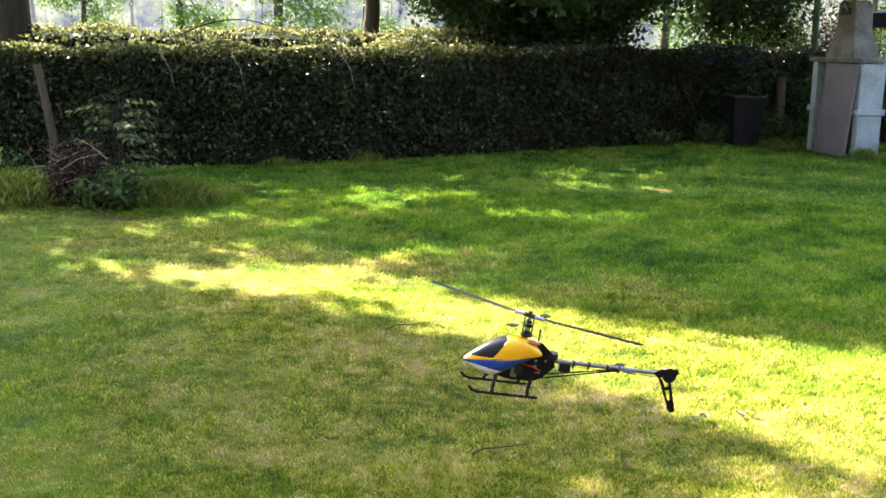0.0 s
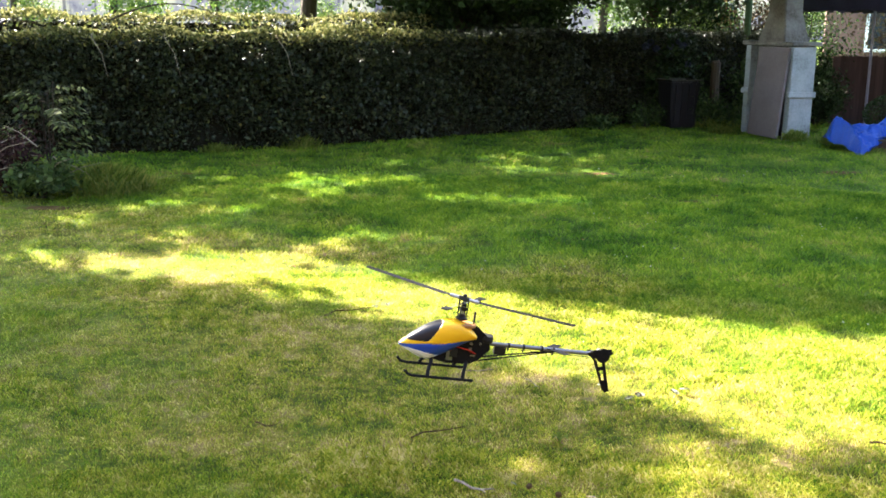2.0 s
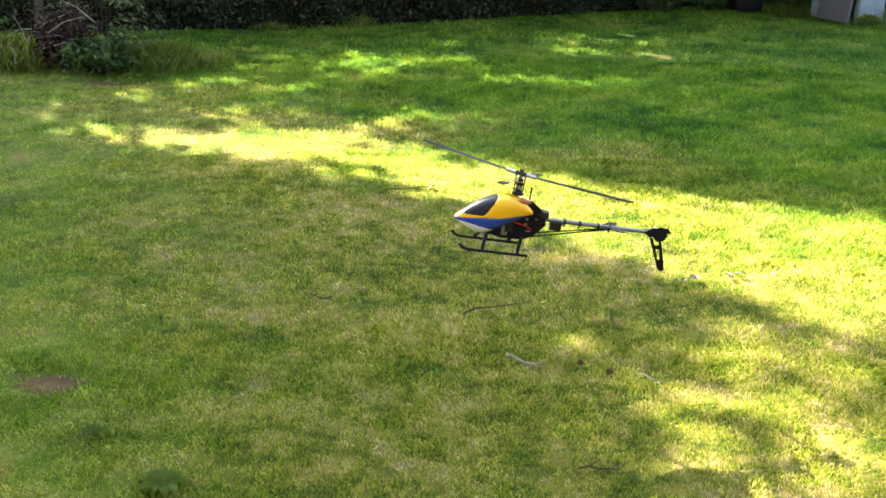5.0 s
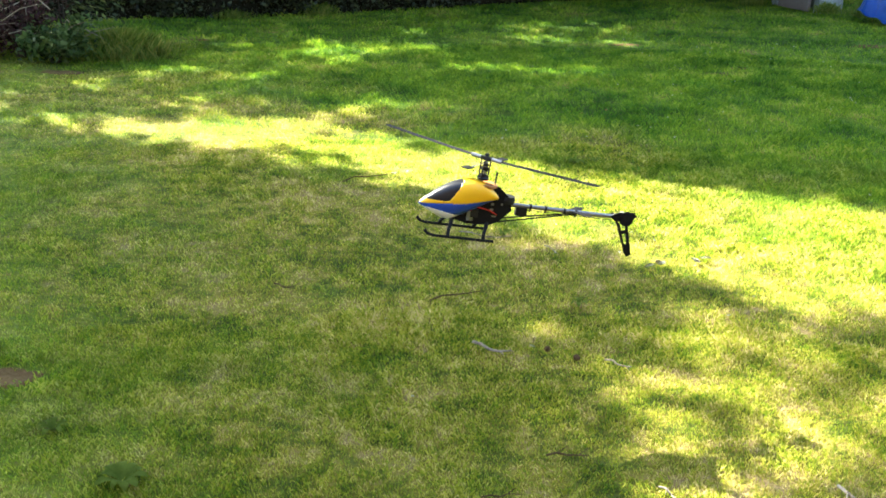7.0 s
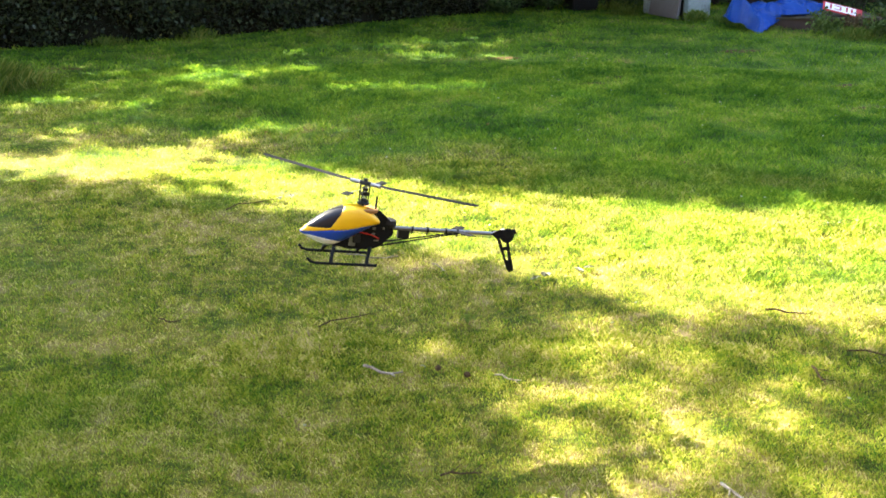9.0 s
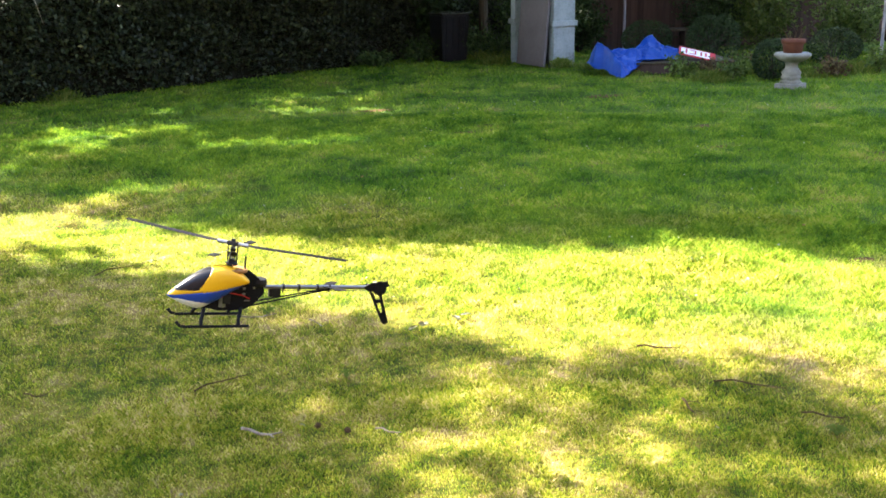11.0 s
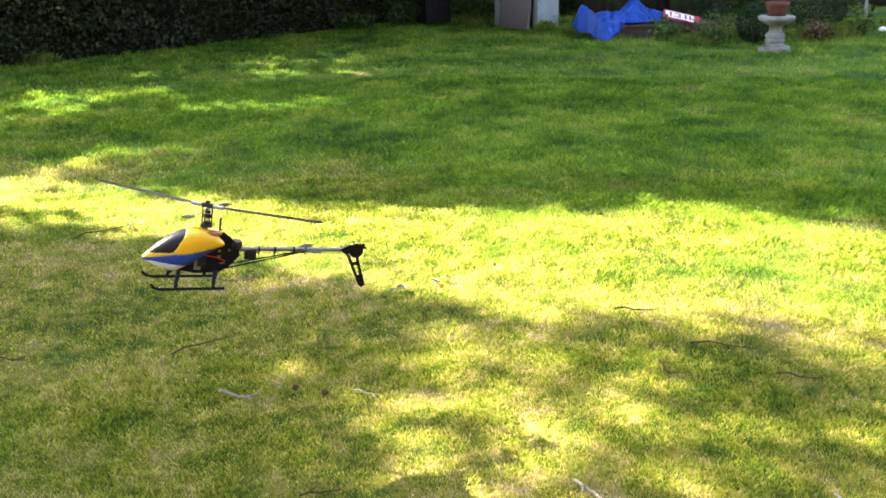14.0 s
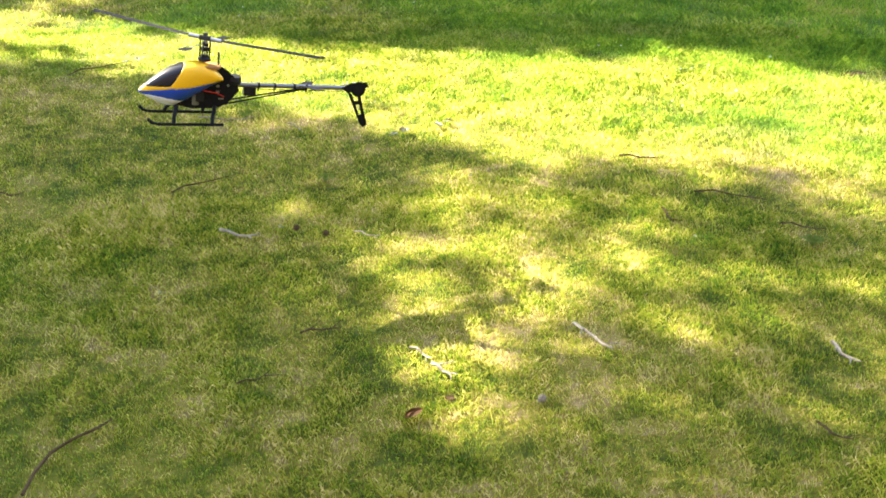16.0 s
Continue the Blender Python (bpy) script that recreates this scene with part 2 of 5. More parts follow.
# unseen dark walls added behind and to the right, to cut sky light
M_SKY_BLOCK = material("sky_block_brick", [(0.3, (0.045, 0.03, 0.024)), (0.7, (0.09, 0.06, 0.045))], 2, 0.9, bump=0.004, bump_scale=40)
for name, c, size in (("sky_block_south", (2, -3.6, 4.0), (26, 0.3, 8.2)), ("sky_block_east", (15.2, 4.0, 1.4), (0.3, 16.1, 2.9))):
    bm = bmesh.new()
    box(bm, c, size)
    tagged(mesh_object(name, bm, M_SKY_BLOCK), "unseen plain wall added to block sky light", "wall", kind="structure")


# ---- hedges ----
HEDGE_LINE = [(-9.5, 11.2), (-3.4, 11.64), (-1.8, 11.98), (-0.5, 12.55), (1.0, 13.5), (2.8, 14.6), (4.3, 15.55), (5.4, 16.4), (7.4, 17.4)]


def along(line, u):
    p = np.asarray(line, float)
    seg = np.hypot(*np.diff(p, axis=0).T)
    d = np.concatenate([[0], np.cumsum(seg)])
    u = np.asarray(u) * d[-1]
    q = np.stack([np.interp(u, d, p[:, 0]), np.interp(u, d, p[:, 1])], -1)
    e = np.stack([np.interp(u + 0.2, d, p[:, 0]) - np.interp(u - 0.2, d, p[:, 0]), np.interp(u + 0.2, d, p[:, 1]) - np.interp(u - 0.2, d, p[:, 1])], -1)
    e /= np.linalg.norm(e, axis=1, keepdims=True)
    return q, np.stack([-e[:, 1], e[:, 0]], -1), d[-1]


def hedge(name, line, depth, height, count, leaf, seed, label, lit_to=1.1):
    rng = np.random.default_rng(seed)
    root = thing(name, pose(0, 0, 0), label, "hedge")
    us = np.linspace(0, 1, 90)
    q, nrm, length = along(line, us)
    # solid core that stops light and stands for the shaded inside
    bm = bmesh.new()
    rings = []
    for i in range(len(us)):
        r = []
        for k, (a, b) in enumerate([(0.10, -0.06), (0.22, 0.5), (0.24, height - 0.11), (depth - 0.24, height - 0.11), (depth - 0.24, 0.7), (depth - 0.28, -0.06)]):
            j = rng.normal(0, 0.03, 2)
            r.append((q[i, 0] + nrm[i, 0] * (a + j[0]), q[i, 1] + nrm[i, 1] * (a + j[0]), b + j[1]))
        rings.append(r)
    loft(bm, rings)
    part("core", bm, M_HEDGE_CORE, root, "solid dark filler for the shaded inside of the hedge")
    for u in np.linspace(0.01, 0.99, int(length / 0.28)):
        bm = bmesh.new()
        p, n2, _ = along(line, [u])
        c = p[0] + n2[0] * (depth * (0.3 + 0.4 * rng.random()))
        lean = rng.normal(0, 0.05, 2)
        tube(bm, [(c[0], c[1], -0.03), (c[0] + lean[0], c[1] + lean[1], 0.25), (c[0] + 2 * lean[0], c[1] + 2 * lean[1], 0.7)], [0.022, 0.018, 0.012], 6)
        part("stem", bm, M_BARK, root)
    n = count
    u = rng.random(n)
    p, n2, _ = along(line, u)
    face = rng.random(n)
    wob = rng.random(40)
    bulge = 0.045 * np.sin(u * length * 2.1) + 0.035 * np.sin(u * length * 5.3 + 1) + 0.10 * (np.interp(u * 39, np.arange(40), wob) - 0.5)
    front = face < 0.55
    top = (face >= 0.55) & (face < 0.9)
    off = np.where(front, np.abs(rng.normal(0.03, 0.08, n)), np.where(top, rng.random(n) * depth, depth - np.abs(rng.normal(0.03, 0.08, n)))) - np.where(front, bulge, 0)
    z = np.where(top, height + bulge * 0.7 - np.abs(rng.normal(0, 0.06, n)) + 0.03, height * rng.random(n) ** 0.8)
    stray = rng.random(n) < 0.04
    z = np.where(top & stray, z + rng.random(n) * 0.12, z)
    off = np.where(front & (rng.random(n) < 0.05), off - 0.10 * rng.random(n), off)
    off = np.where(front, off + 0.05 * np.sin(z * 9 + u * length * 4), off)
    keep = (z > 0.3) | (u > 0.55) | (rng.random(n) < 0.72 + 0.3 * np.sin(u * length * 3.1))
    c = np.stack([p[:, 0] + n2[:, 0] * off, p[:, 1] + n2[:, 1] * off, z], -1)[keep & (z > 0.03)]
    # top leaves of the sunny stretch, and a few low ones, coloured sun-pale
    lit_leaves = (c[:, 2] > height - 0.07 + rng.normal(0, 0.055, len(c))) & (u[keep & (z > 0.03)] < lit_to + rng.normal(0, 0.03, len(c)))
    lit_leaves |= (c[:, 2] < 0.65) & (u[keep & (z > 0.03)] < lit_to) & (rng.random(len(c)) < 0.012)
    for piece_name, pick, mat, words in (("foliage", ~lit_leaves, M_LEAF_HEDGE, ""), ("top_growth", lit_leaves, M_LEAF_SUNLIT, "leaves along the clipped top, coloured pale as if sunlit")):
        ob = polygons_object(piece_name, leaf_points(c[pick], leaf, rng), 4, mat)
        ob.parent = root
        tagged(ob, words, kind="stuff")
    return root


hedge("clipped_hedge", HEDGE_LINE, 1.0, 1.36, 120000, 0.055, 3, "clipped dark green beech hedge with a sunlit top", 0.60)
second = [(-12.0, 14.4), (-3.0, 14.9), (0.0, 15.9), (3.0, 18.2)]
hedge("field_hedge", second, 0.9, 1.58, 45000, 0.055, 4, "taller beech hedge along the field behind")


# ---- trees ----
# sunny stretches of the lawn: where the unseen crowns are cut open for the sun
GAPS = [
    [(-1.95, 6.1), (-1.6, 5.9), (-1.25, 5.78), (-0.85, 5.66), (-0.6, 5.48), (-0.35, 5.25), (-0.17, 5.06), (0.05, 4.83), (0.25, 4.66), (0.46, 4.43), (0.6, 4.24), (0.8, 4.08), (1.0, 3.9), (1.2, 3.7), (1.37, 3.56), (1.55, 3.45), (1.8, 3.3),
     (2.05, 3.18), (2.35, 3.02), (2.7, 2.85), (3.6, 2.3), (4.6, 3.2), (3.6, 3.7), (3.35, 4.0), (3.12, 4.4), (2.88, 4.7), (2.6, 4.77), (2.3, 4.75), (1.95, 4.82), (1.5, 5.0), (1.13, 5.15), (0.85, 5.45), (0.6, 5.75), (0.3, 5.95), (-0.05, 6.15),
     (-0.45, 6.5), (-0.95, 6.6), (-1.36, 6.5), (-1.82, 6.24)],
    [(0.84, 2.73), (0.92, 3.02), (1.08, 3.1), (1.26, 3.13), (1.45, 3.0), (1.58, 2.8), (1.6, 2.55), (1.47, 2.38), (1.2, 2.25), (1.0, 2.05), (0.83, 1.84), (0.65, 1.81), (0.57, 2.05), (0.62, 2.25), (0.78, 2.45)],
    [(0.7, 4.05), (0.95, 3.8), (1.75, 3.3), (2.74, 2.72), (3.8, 2.2), (2.6, 1.0), (0.6, 1.3), (0.5, 1.9), (0.65, 2.9)],
    [(-2.7, 6.3), (-1.8, 6.2), (-1.4, 6.5), (-0.5, 6.45), (0.2, 6.25), (0.6, 6.6), (0.4, 7.3), (-0.6, 7.9), (-2.5, 8.5)],
    [(0.05, 4.55), (0.9, 3.95), (1.5, 3.45), (1.35, 3.1), (0.85, 3.0), (0.75, 2.4), (0.6, 1.6), (0.35, 1.7), (0.35, 2.4), (0.4, 3.2), (0.1, 3.9)],
    [(-14, 9.95), (-2.2, 10.35), (-0.6, 10.65), (0.7, 11.25), (1.6, 12.0), (1.6, 40), (-14, 40)],
]
# small light spots: centre and half-widths
DAPPLES = [(-0.48, 9.49, 0.42, 0.34), (0.87, 8.73, 0.5, 0.28), (1.5, 8.5, 0.36, 0.30), (-0.4, 8.73, 0.22, 0.2), (0.48, 9.44, 0.28, 0.18), (1.57, 10.45, 0.25, 0.22), (2.35, 10.1, 0.24, 0.2), (-1.19, 8.03, 0.2, 0.22), (-2.2, 7.99, 0.18, 0.3),
           (2.45, 7.95, 0.3, 0.17), (-1.77, 8.4, 0.28, 0.19), (-2.11, 6.46, 0.24, 0.18), (-0.51, 5.83, 0.15, 0.18), (0.06, 9.96, 0.25, 0.2), (3.8, 9.99, 0.36, 0.2), (-2.69, 7.13, 0.18, 0.18), (-0.31, 7.27, 0.32, 0.12), (0.13, 7.19, 0.3, 0.1), (-0.14, 6.85, 0.3, 0.1), (-1.3, 7.2, 0.4, 0.13)]


def inside(poly, x, y):
    hit = np.zeros(len(x), bool)
    for (x0, y0), (x1, y1) in zip(poly, poly[1:] + poly[:1]):
        cross = (y0 > y) != (y1 > y)
        hit ^= cross & (x < (x1 - x0) * (y - y0) / ((y1 - y0) or 1e-9) + x0)
    return hit


def sunny(c, rng):
    """Whether the sun's way past these points ends on a sunny stretch."""
    k = c[:, 2] / TO_SUN.z
    x = c[:, 0] - TO_SUN.x * k + rng.normal(0, 0.16, len(c))
    y = c[:, 1] - TO_SUN.y * k + rng.normal(0, 0.16, len(c))
    chance = rng.random(len(c))
    lit = inside(GAPS[5], x, y) | (inside(GAPS[4], x, y) & (chance < 0.72)) | (inside(GAPS[2], x, y) & (chance < 0.60)) | (inside(GAPS[3], x, y) & (chance < 0.40)) | (chance < 0.10)
    for ox, oy in ((0, 0), (0.17, 0), (-0.17, 0), (0, 0.18), (0, -0.2)):
        lit |= inside(GAPS[0], x + ox, y + oy) | (inside(GAPS[1], x + 0.7 * ox, y + 0.7 * oy) & (chance < 0.93))
    for a, b, r, q in DAPPLES:
        lit |= (((x - a) / (r + 0.14)) ** 2 + ((y - b) / (1.1 * q + 0.12)) ** 2 < 1) & (chance < 0.90)
    return lit


def crown_points(n, ellipsoids, clumps, spread, rng):
    sizes = np.array([e[3] * e[4] for e in ellipsoids], float)
    which = rng.choice(len(ellipsoids), clumps, p=sizes / sizes.sum())
    e = np.array(ellipsoids, float)[which]
    d = rng.normal(size=(clumps, 3))
    d /= np.linalg.norm(d, axis=1, keepdims=True)
    hub = e[:, :3] + d * e[:, 3:] * rng.random((clumps, 1)) ** 0.4
    return hub, hub[rng.integers(0, clumps, n)] + rng.normal(0, spread, (n, 3)) * (1, 1, 0.7)


def tree(name, x, y, trunk_r, fork, ellipsoids, leaves, leaf, seed, mat, label, clumps=160, spread=0.4, gaps=False, slack=0.25, limbs=14, group=""):
    rng = np.random.default_rng(seed)
    root = thing(name, pose(x, y, 0), label, "tree", group)
    hubs, pts = crown_points(leaves, ellipsoids, clumps, spread, rng)
    bm = bmesh.new()
    top = np.mean([e[:3] for e in ellipsoids], axis=0)
    tips = [(0, 0, -0.05), (rng.normal(0, 0.03), rng.normal(0, 0.03), fork * 0.15), (rng.normal(0, 0.07), rng.normal(0, 0.07), fork * 0.6), (0.1 * (top[0] - x), 0.1 * (top[1] - y), fork), (0.3 * (top[0] - x), 0.3 * (top[1] - y), min(top[2], fork * 1.35))]
    tube(bm, tips, [trunk_r * 1.35, trunk_r * 1.05, trunk_r * 0.9, trunk_r * 0.75, trunk_r * 0.25], 10)
    part("trunk", bm, M_BARK, root, smooth=True)
    shaded = [h for h in hubs if not gaps or not sunny(np.array([[x + (h[0] - x) * f + o, y + (h[1] - y) * f + o2, tips[3][2] * (1 - f) + h[2] * f] for f in np.linspace(0, 1, 14) for o in (-0.5, 0, 0.5) for o2 in (-0.5, 0, 0.5)]), rng).any()]
    for h in shaded[:limbs]:
        bm = bmesh.new()
        a = Vector(tips[3]) * (0.85 + 0.25 * rng.random())
        b = Vector((h[0] - x, h[1] - y, h[2]))
        m = a.lerp(b, 0.5) + Vector(rng.normal(0, 0.12, 3))
        tube(bm, [a, a.lerp(m, 0.6), m, b], [trunk_r * 0.4, trunk_r * 0.28, trunk_r * 0.2, trunk_r * 0.06], 6)
        part("limb", bm, M_BARK, root)
    if gaps:
        pts = pts[~sunny(pts, rng)]
    ob = polygons_object("foliage", leaf_points(pts - (x, y, 0), leaf, rng), 4, mat)
    ob.parent = root
    tagged(ob, kind="stuff")
    return root


# crowns above the view, added to shade the lawn; the first tree is wholly unseen
tree("oak_tree", -8.6, 7.6, 0.26, 3.6, [(-7.6, 8.3, 7.0, 5.6, 5.2, 2.4)], 42000, 0.21, 11, M_LEAF_TREE, "unseen leafy tree added to shade the lawn", 260, 0.55, True)
tree("oak_tree", -6.13, 14.9, 0.33, 3.8, [(-6.0, 13.8, 7.2, 5.6, 4.8, 2.4)], 40000, 0.21, 12, M_LEAF_TREE, "thick dark trunk of a leafy tree behind the hedge", 260, 0.55, True)
tree("oak_tree", -1.2, 18.0, 0.15, 3.4, [(-0.5, 13.6, 7.2, 5.8, 5.6, 2.3), (-1.2, 18.6, 5.5, 2.5, 2.0, 1.6)], 46000, 0.21, 13, M_LEAF_TREE, "slender dark tree trunk with light green leaves", 280, 0.55, True)
# the forward ellipsoids are an unseen overhang, added to darken the hedge
tree("dark_tree", 1.9, 17.3, 0.2, 2.2, [(1.9, 17.4, 3.2, 2.0, 1.7, 1.8), (2.6, 17.0, 2.5, 1.3, 1.2, 1.3), (0.4, 17.6, 3.0, 1.2, 1.2, 1.3), (1.8, 17.3, 6.0, 2.4, 2.2, 2.4), (3.2, 13.4, 3.9, 3.4, 2.6, 1.1), (5.2, 14.2, 3.7, 2.4, 2.2, 1.0), (3.6, 15.4, 3.3, 2.4, 1.6, 0.9), (1.9, 12.9, 2.65, 1.3, 1.2, 0.5), (3.2, 13.6, 2.75, 1.4, 1.2, 0.5), (4.6, 14.3, 2.85, 1.4, 1.2, 0.5), (2.3, 11.8, 2.85, 1.5, 1.1, 0.5), (3.9, 12.5, 2.9, 1.5, 1.1, 0.5), (5.3, 13.2, 2.95, 1.3, 1.1, 0.5)], 170000, 0.10, 14, M_LEAF_DARK, "dense dark evergreen tree with an unseen overhang added to shade the hedge", 260, 0.3)
tree("dark_tree", 1.7, 16.95, 0.12, 1.2, [(2.0, 16.9, 2.3, 1.15, 0.7, 1.2), (2.75, 17.0, 2.3, 0.5, 0.5, 1.0), (1.0, 17.1, 2.5, 1.1, 0.7, 1.2), (0.3, 17.2, 2.9, 0.8, 0.6, 1.0)], 34000, 0.11, 17, M_LEAF_DARK, "dense dark evergreen bush-like tree behind the hedge", 240, 0.2)
# crowns above the view, enlarged to block the sky over this corner
tree("ivy_tree", 5.4, 19.6, 0.19, 3.0, [(5.2, 18.2, 4.2, 3.2, 3.0, 1.6), *[(5.4, 19.6, 1.9, 0.40, 0.4, 1.3)] * 8], 40000, 0.11, 15, M_LEAF_DARK, "dark ivy-clad tree trunk with overhanging leaves", 120, 0.22)
tree("ivy_tree", 6.45, 20.2, 0.22, 3.0, [(7.4, 18.8, 4.4, 3.2, 3.0, 1.6), *[(6.45, 20.2, 1.8, 0.6, 0.5, 1.3)] * 7], 44000, 0.11, 16, M_LEAF_DARK, "dark ivy-clad tree trunk with overhanging leaves", 120, 0.22)
random.seed(5)
for i in range(14):
    a = -0.60 + i * 0.09 + random.uniform(-0.015, 0.015)
    d = random.uniform(38, 75)
    h = random.uniform(9, 14)
    fx, fy = d * math.sin(a), d * math.cos(a)
    tree("woodland_tree", fx, fy, 0.2, 4.0, [(fx, fy, h * 0.55, 2.8, 2.4, h * 0.30), (fx + 1, fy, 2.2, 1.3, 1.2, 1.2)], 9000, 0.17, 100 + i, M_LEAF_TREE, "tall pale woodland tree far across the field", 70, 0.42, limbs=4, group="woodland edge")

# distant wood glows by itself: daylight and haze are in its colour
M_FAR_GLOW = bpy.data.materials.new("far_wood_glow")
M_FAR_GLOW.use_nodes = True
fn, fl = M_FAR_GLOW.node_tree.nodes, M_FAR_GLOW.node_tree.links
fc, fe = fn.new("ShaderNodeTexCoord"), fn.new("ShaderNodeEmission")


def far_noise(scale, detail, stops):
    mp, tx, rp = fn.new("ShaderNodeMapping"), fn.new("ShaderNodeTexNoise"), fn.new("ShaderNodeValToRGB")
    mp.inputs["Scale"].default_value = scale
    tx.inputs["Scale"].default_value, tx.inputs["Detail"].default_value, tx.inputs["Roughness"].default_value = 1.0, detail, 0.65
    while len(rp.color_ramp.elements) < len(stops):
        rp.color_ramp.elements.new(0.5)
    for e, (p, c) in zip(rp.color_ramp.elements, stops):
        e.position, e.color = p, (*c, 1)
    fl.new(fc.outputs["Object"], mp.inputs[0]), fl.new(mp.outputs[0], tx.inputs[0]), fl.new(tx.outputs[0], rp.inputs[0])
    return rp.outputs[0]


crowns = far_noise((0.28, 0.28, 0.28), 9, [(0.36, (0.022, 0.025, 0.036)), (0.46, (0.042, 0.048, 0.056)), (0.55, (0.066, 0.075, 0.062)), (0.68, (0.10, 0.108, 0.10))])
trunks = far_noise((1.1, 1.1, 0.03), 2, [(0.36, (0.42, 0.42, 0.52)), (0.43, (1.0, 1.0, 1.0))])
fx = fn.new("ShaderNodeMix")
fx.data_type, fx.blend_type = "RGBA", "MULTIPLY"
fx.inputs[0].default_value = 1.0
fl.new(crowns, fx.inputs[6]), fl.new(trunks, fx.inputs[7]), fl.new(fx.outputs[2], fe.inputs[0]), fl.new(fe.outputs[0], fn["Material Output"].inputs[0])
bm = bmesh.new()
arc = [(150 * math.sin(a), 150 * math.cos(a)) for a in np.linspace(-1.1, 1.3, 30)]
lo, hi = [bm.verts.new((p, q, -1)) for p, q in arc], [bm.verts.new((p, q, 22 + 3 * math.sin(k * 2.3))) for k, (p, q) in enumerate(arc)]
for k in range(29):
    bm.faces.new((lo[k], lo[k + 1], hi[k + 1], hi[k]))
tagged(mesh_object("backdrop", bm, M_FAR_GLOW), "glowing backdrop of distant wood with haze put into its colour", "backdrop", kind="structure")


# ---- garden barbecue ----
def garden_barbecue():
    ux, vx = Vector((0.22, -1.13, 0)), Vector((1.03, 0.20, 0))
    m = Matrix(((ux.x, vx.x, 0, 5.38), (ux.y, vx.y, 0, 14.50), (0, 0, 1, 0), (0, 0, 0, 1)))
    root = thing("garden_barbecue", m, "weathered pale concrete garden barbecue with a tapering chimney", "barbecue")
    bm = bmesh.new()
    box(bm, (0.5, 0.22, 0.62), (0.86, 0.22, 1.28), bevel=0.01)
    part("body", bm, M_CONCRETE, root)
    for c in (0.05, 0.95):
        bm = bmesh.new()
        box(bm, (c, 0.17, 0.60), (0.11, 0.34, 1.28), bevel=0.012)
        part("side_panel", bm, M_WHITE_PANEL, root, "whitewashed concrete side panel")
        bm = bmesh.new()
        box(bm, (c, 0.17, 0.60), (0.16, 0.40, 0.08), bevel=0.015)
        part("ledge", bm, M_WHITE_PANEL, root)
    bm = bmesh.new()
    box(bm, (0.5, 0.18, 1.275), (1.08, 0.44, 0.06), bevel=0.015)
    part("shelf", bm, M_CONCRETE, root, "stained concrete shelf")
    bm = bmesh.new()
    loft(bm, [[(0.55 + sx * a, 0.17 + sy * b, z) for sx, sy in ((-1, -1), (1, -1), (1, 1), (-1, 1))] for a, b, z in ((0.29, 0.19, 1.29), (0.275, 0.185, 1.34), (0.225, 0.16, 1.50), (0.18, 0.135, 1.68), (0.17, 0.13, 1.98), (0.145, 0.12, 2.04))])
    bmesh.ops.recalc_face_normals(bm, faces=bm.faces)
    bmesh.ops.bevel(bm, geom=list(bm.edges), offset=0.012, segments=2, affect="EDGES")
    part("hood", bm, M_CONCRETE, root)
    bm = bmesh.new()
    box(bm, (0.55, 0.17, 2.045), (0.27, 0.23, 0.03), bevel=0.012)
    part("chimney_cap", bm, M_CONCRETE, root)
    # solid black block: the shade of the smoke opening as colour
    bm = bmesh.new()
    box(bm, (0.55, 0.040, 1.92), (0.19, 0.035, 0.10), bevel=0.006)
    part("vent_shade_block", bm, M_BLACK, root, "black block standing for the shaded smoke opening")
    slab = thing("leaning_slab", m @ pose(0.66, -0.125, 0, -5.0, 0, 0), "grey-brown slab leaning against the barbecue", "slab")
    bm = bmesh.new()
    box(bm, (0, 0, 0.62), (0.62, 0.035, 1.22), bevel=0.006)
    part("board", bm, M_SLAB, slab)


garden_barbecue()


# ---- model helicopter ----
M_YELLOW = material("yellow_canopy_paint", [(0.3, (0.78, 0.42, 0.01)), (0.7, (0.84, 0.47, 0.012))], 12, 0.35, gloss=0.45)
M_BLUE = material("blue_canopy_paint", [(0.3, (0.012, 0.05, 0.30)), (0.7, (0.02, 0.07, 0.38))], 12, 0.35, gloss=0.45)
M_WHITE = material("white_canopy_paint", [(0.3, (0.66, 0.67, 0.69)), (0.7, (0.76, 0.76, 0.77))], 12, 0.35, gloss=0.45)
M_SMOKE = material("smoked_window", [(0.3, (0.008, 0.008, 0.010)), (0.7, (0.014, 0.014, 0.018))], 20, 0.3, gloss=0.3)
M_CARBON = material("carbon_fibre", [(0.3, (0.006, 0.006, 0.007)), (0.7, (0.012, 0.012, 0.013))], 120, 0.65, gloss=0.08)
M_ALU = material("brushed_aluminium", [(0.3, (0.15, 0.15, 0.16)), (0.7, (0.25, 0.25, 0.26))], 60, 0.35, metal=0.9, stretch=(1, 8, 8))
M_RED = material("red_plastic", [(0.3, (0.35, 0.02, 0.015)), (0.7, (0.45, 0.03, 0.02))], 30, 0.4)
M_BROWN = material("brown_gear", [(0.3, (0.28, 0.12, 0.04)), (0.7, (0.36, 0.17, 0.06))], 30, 0.45)


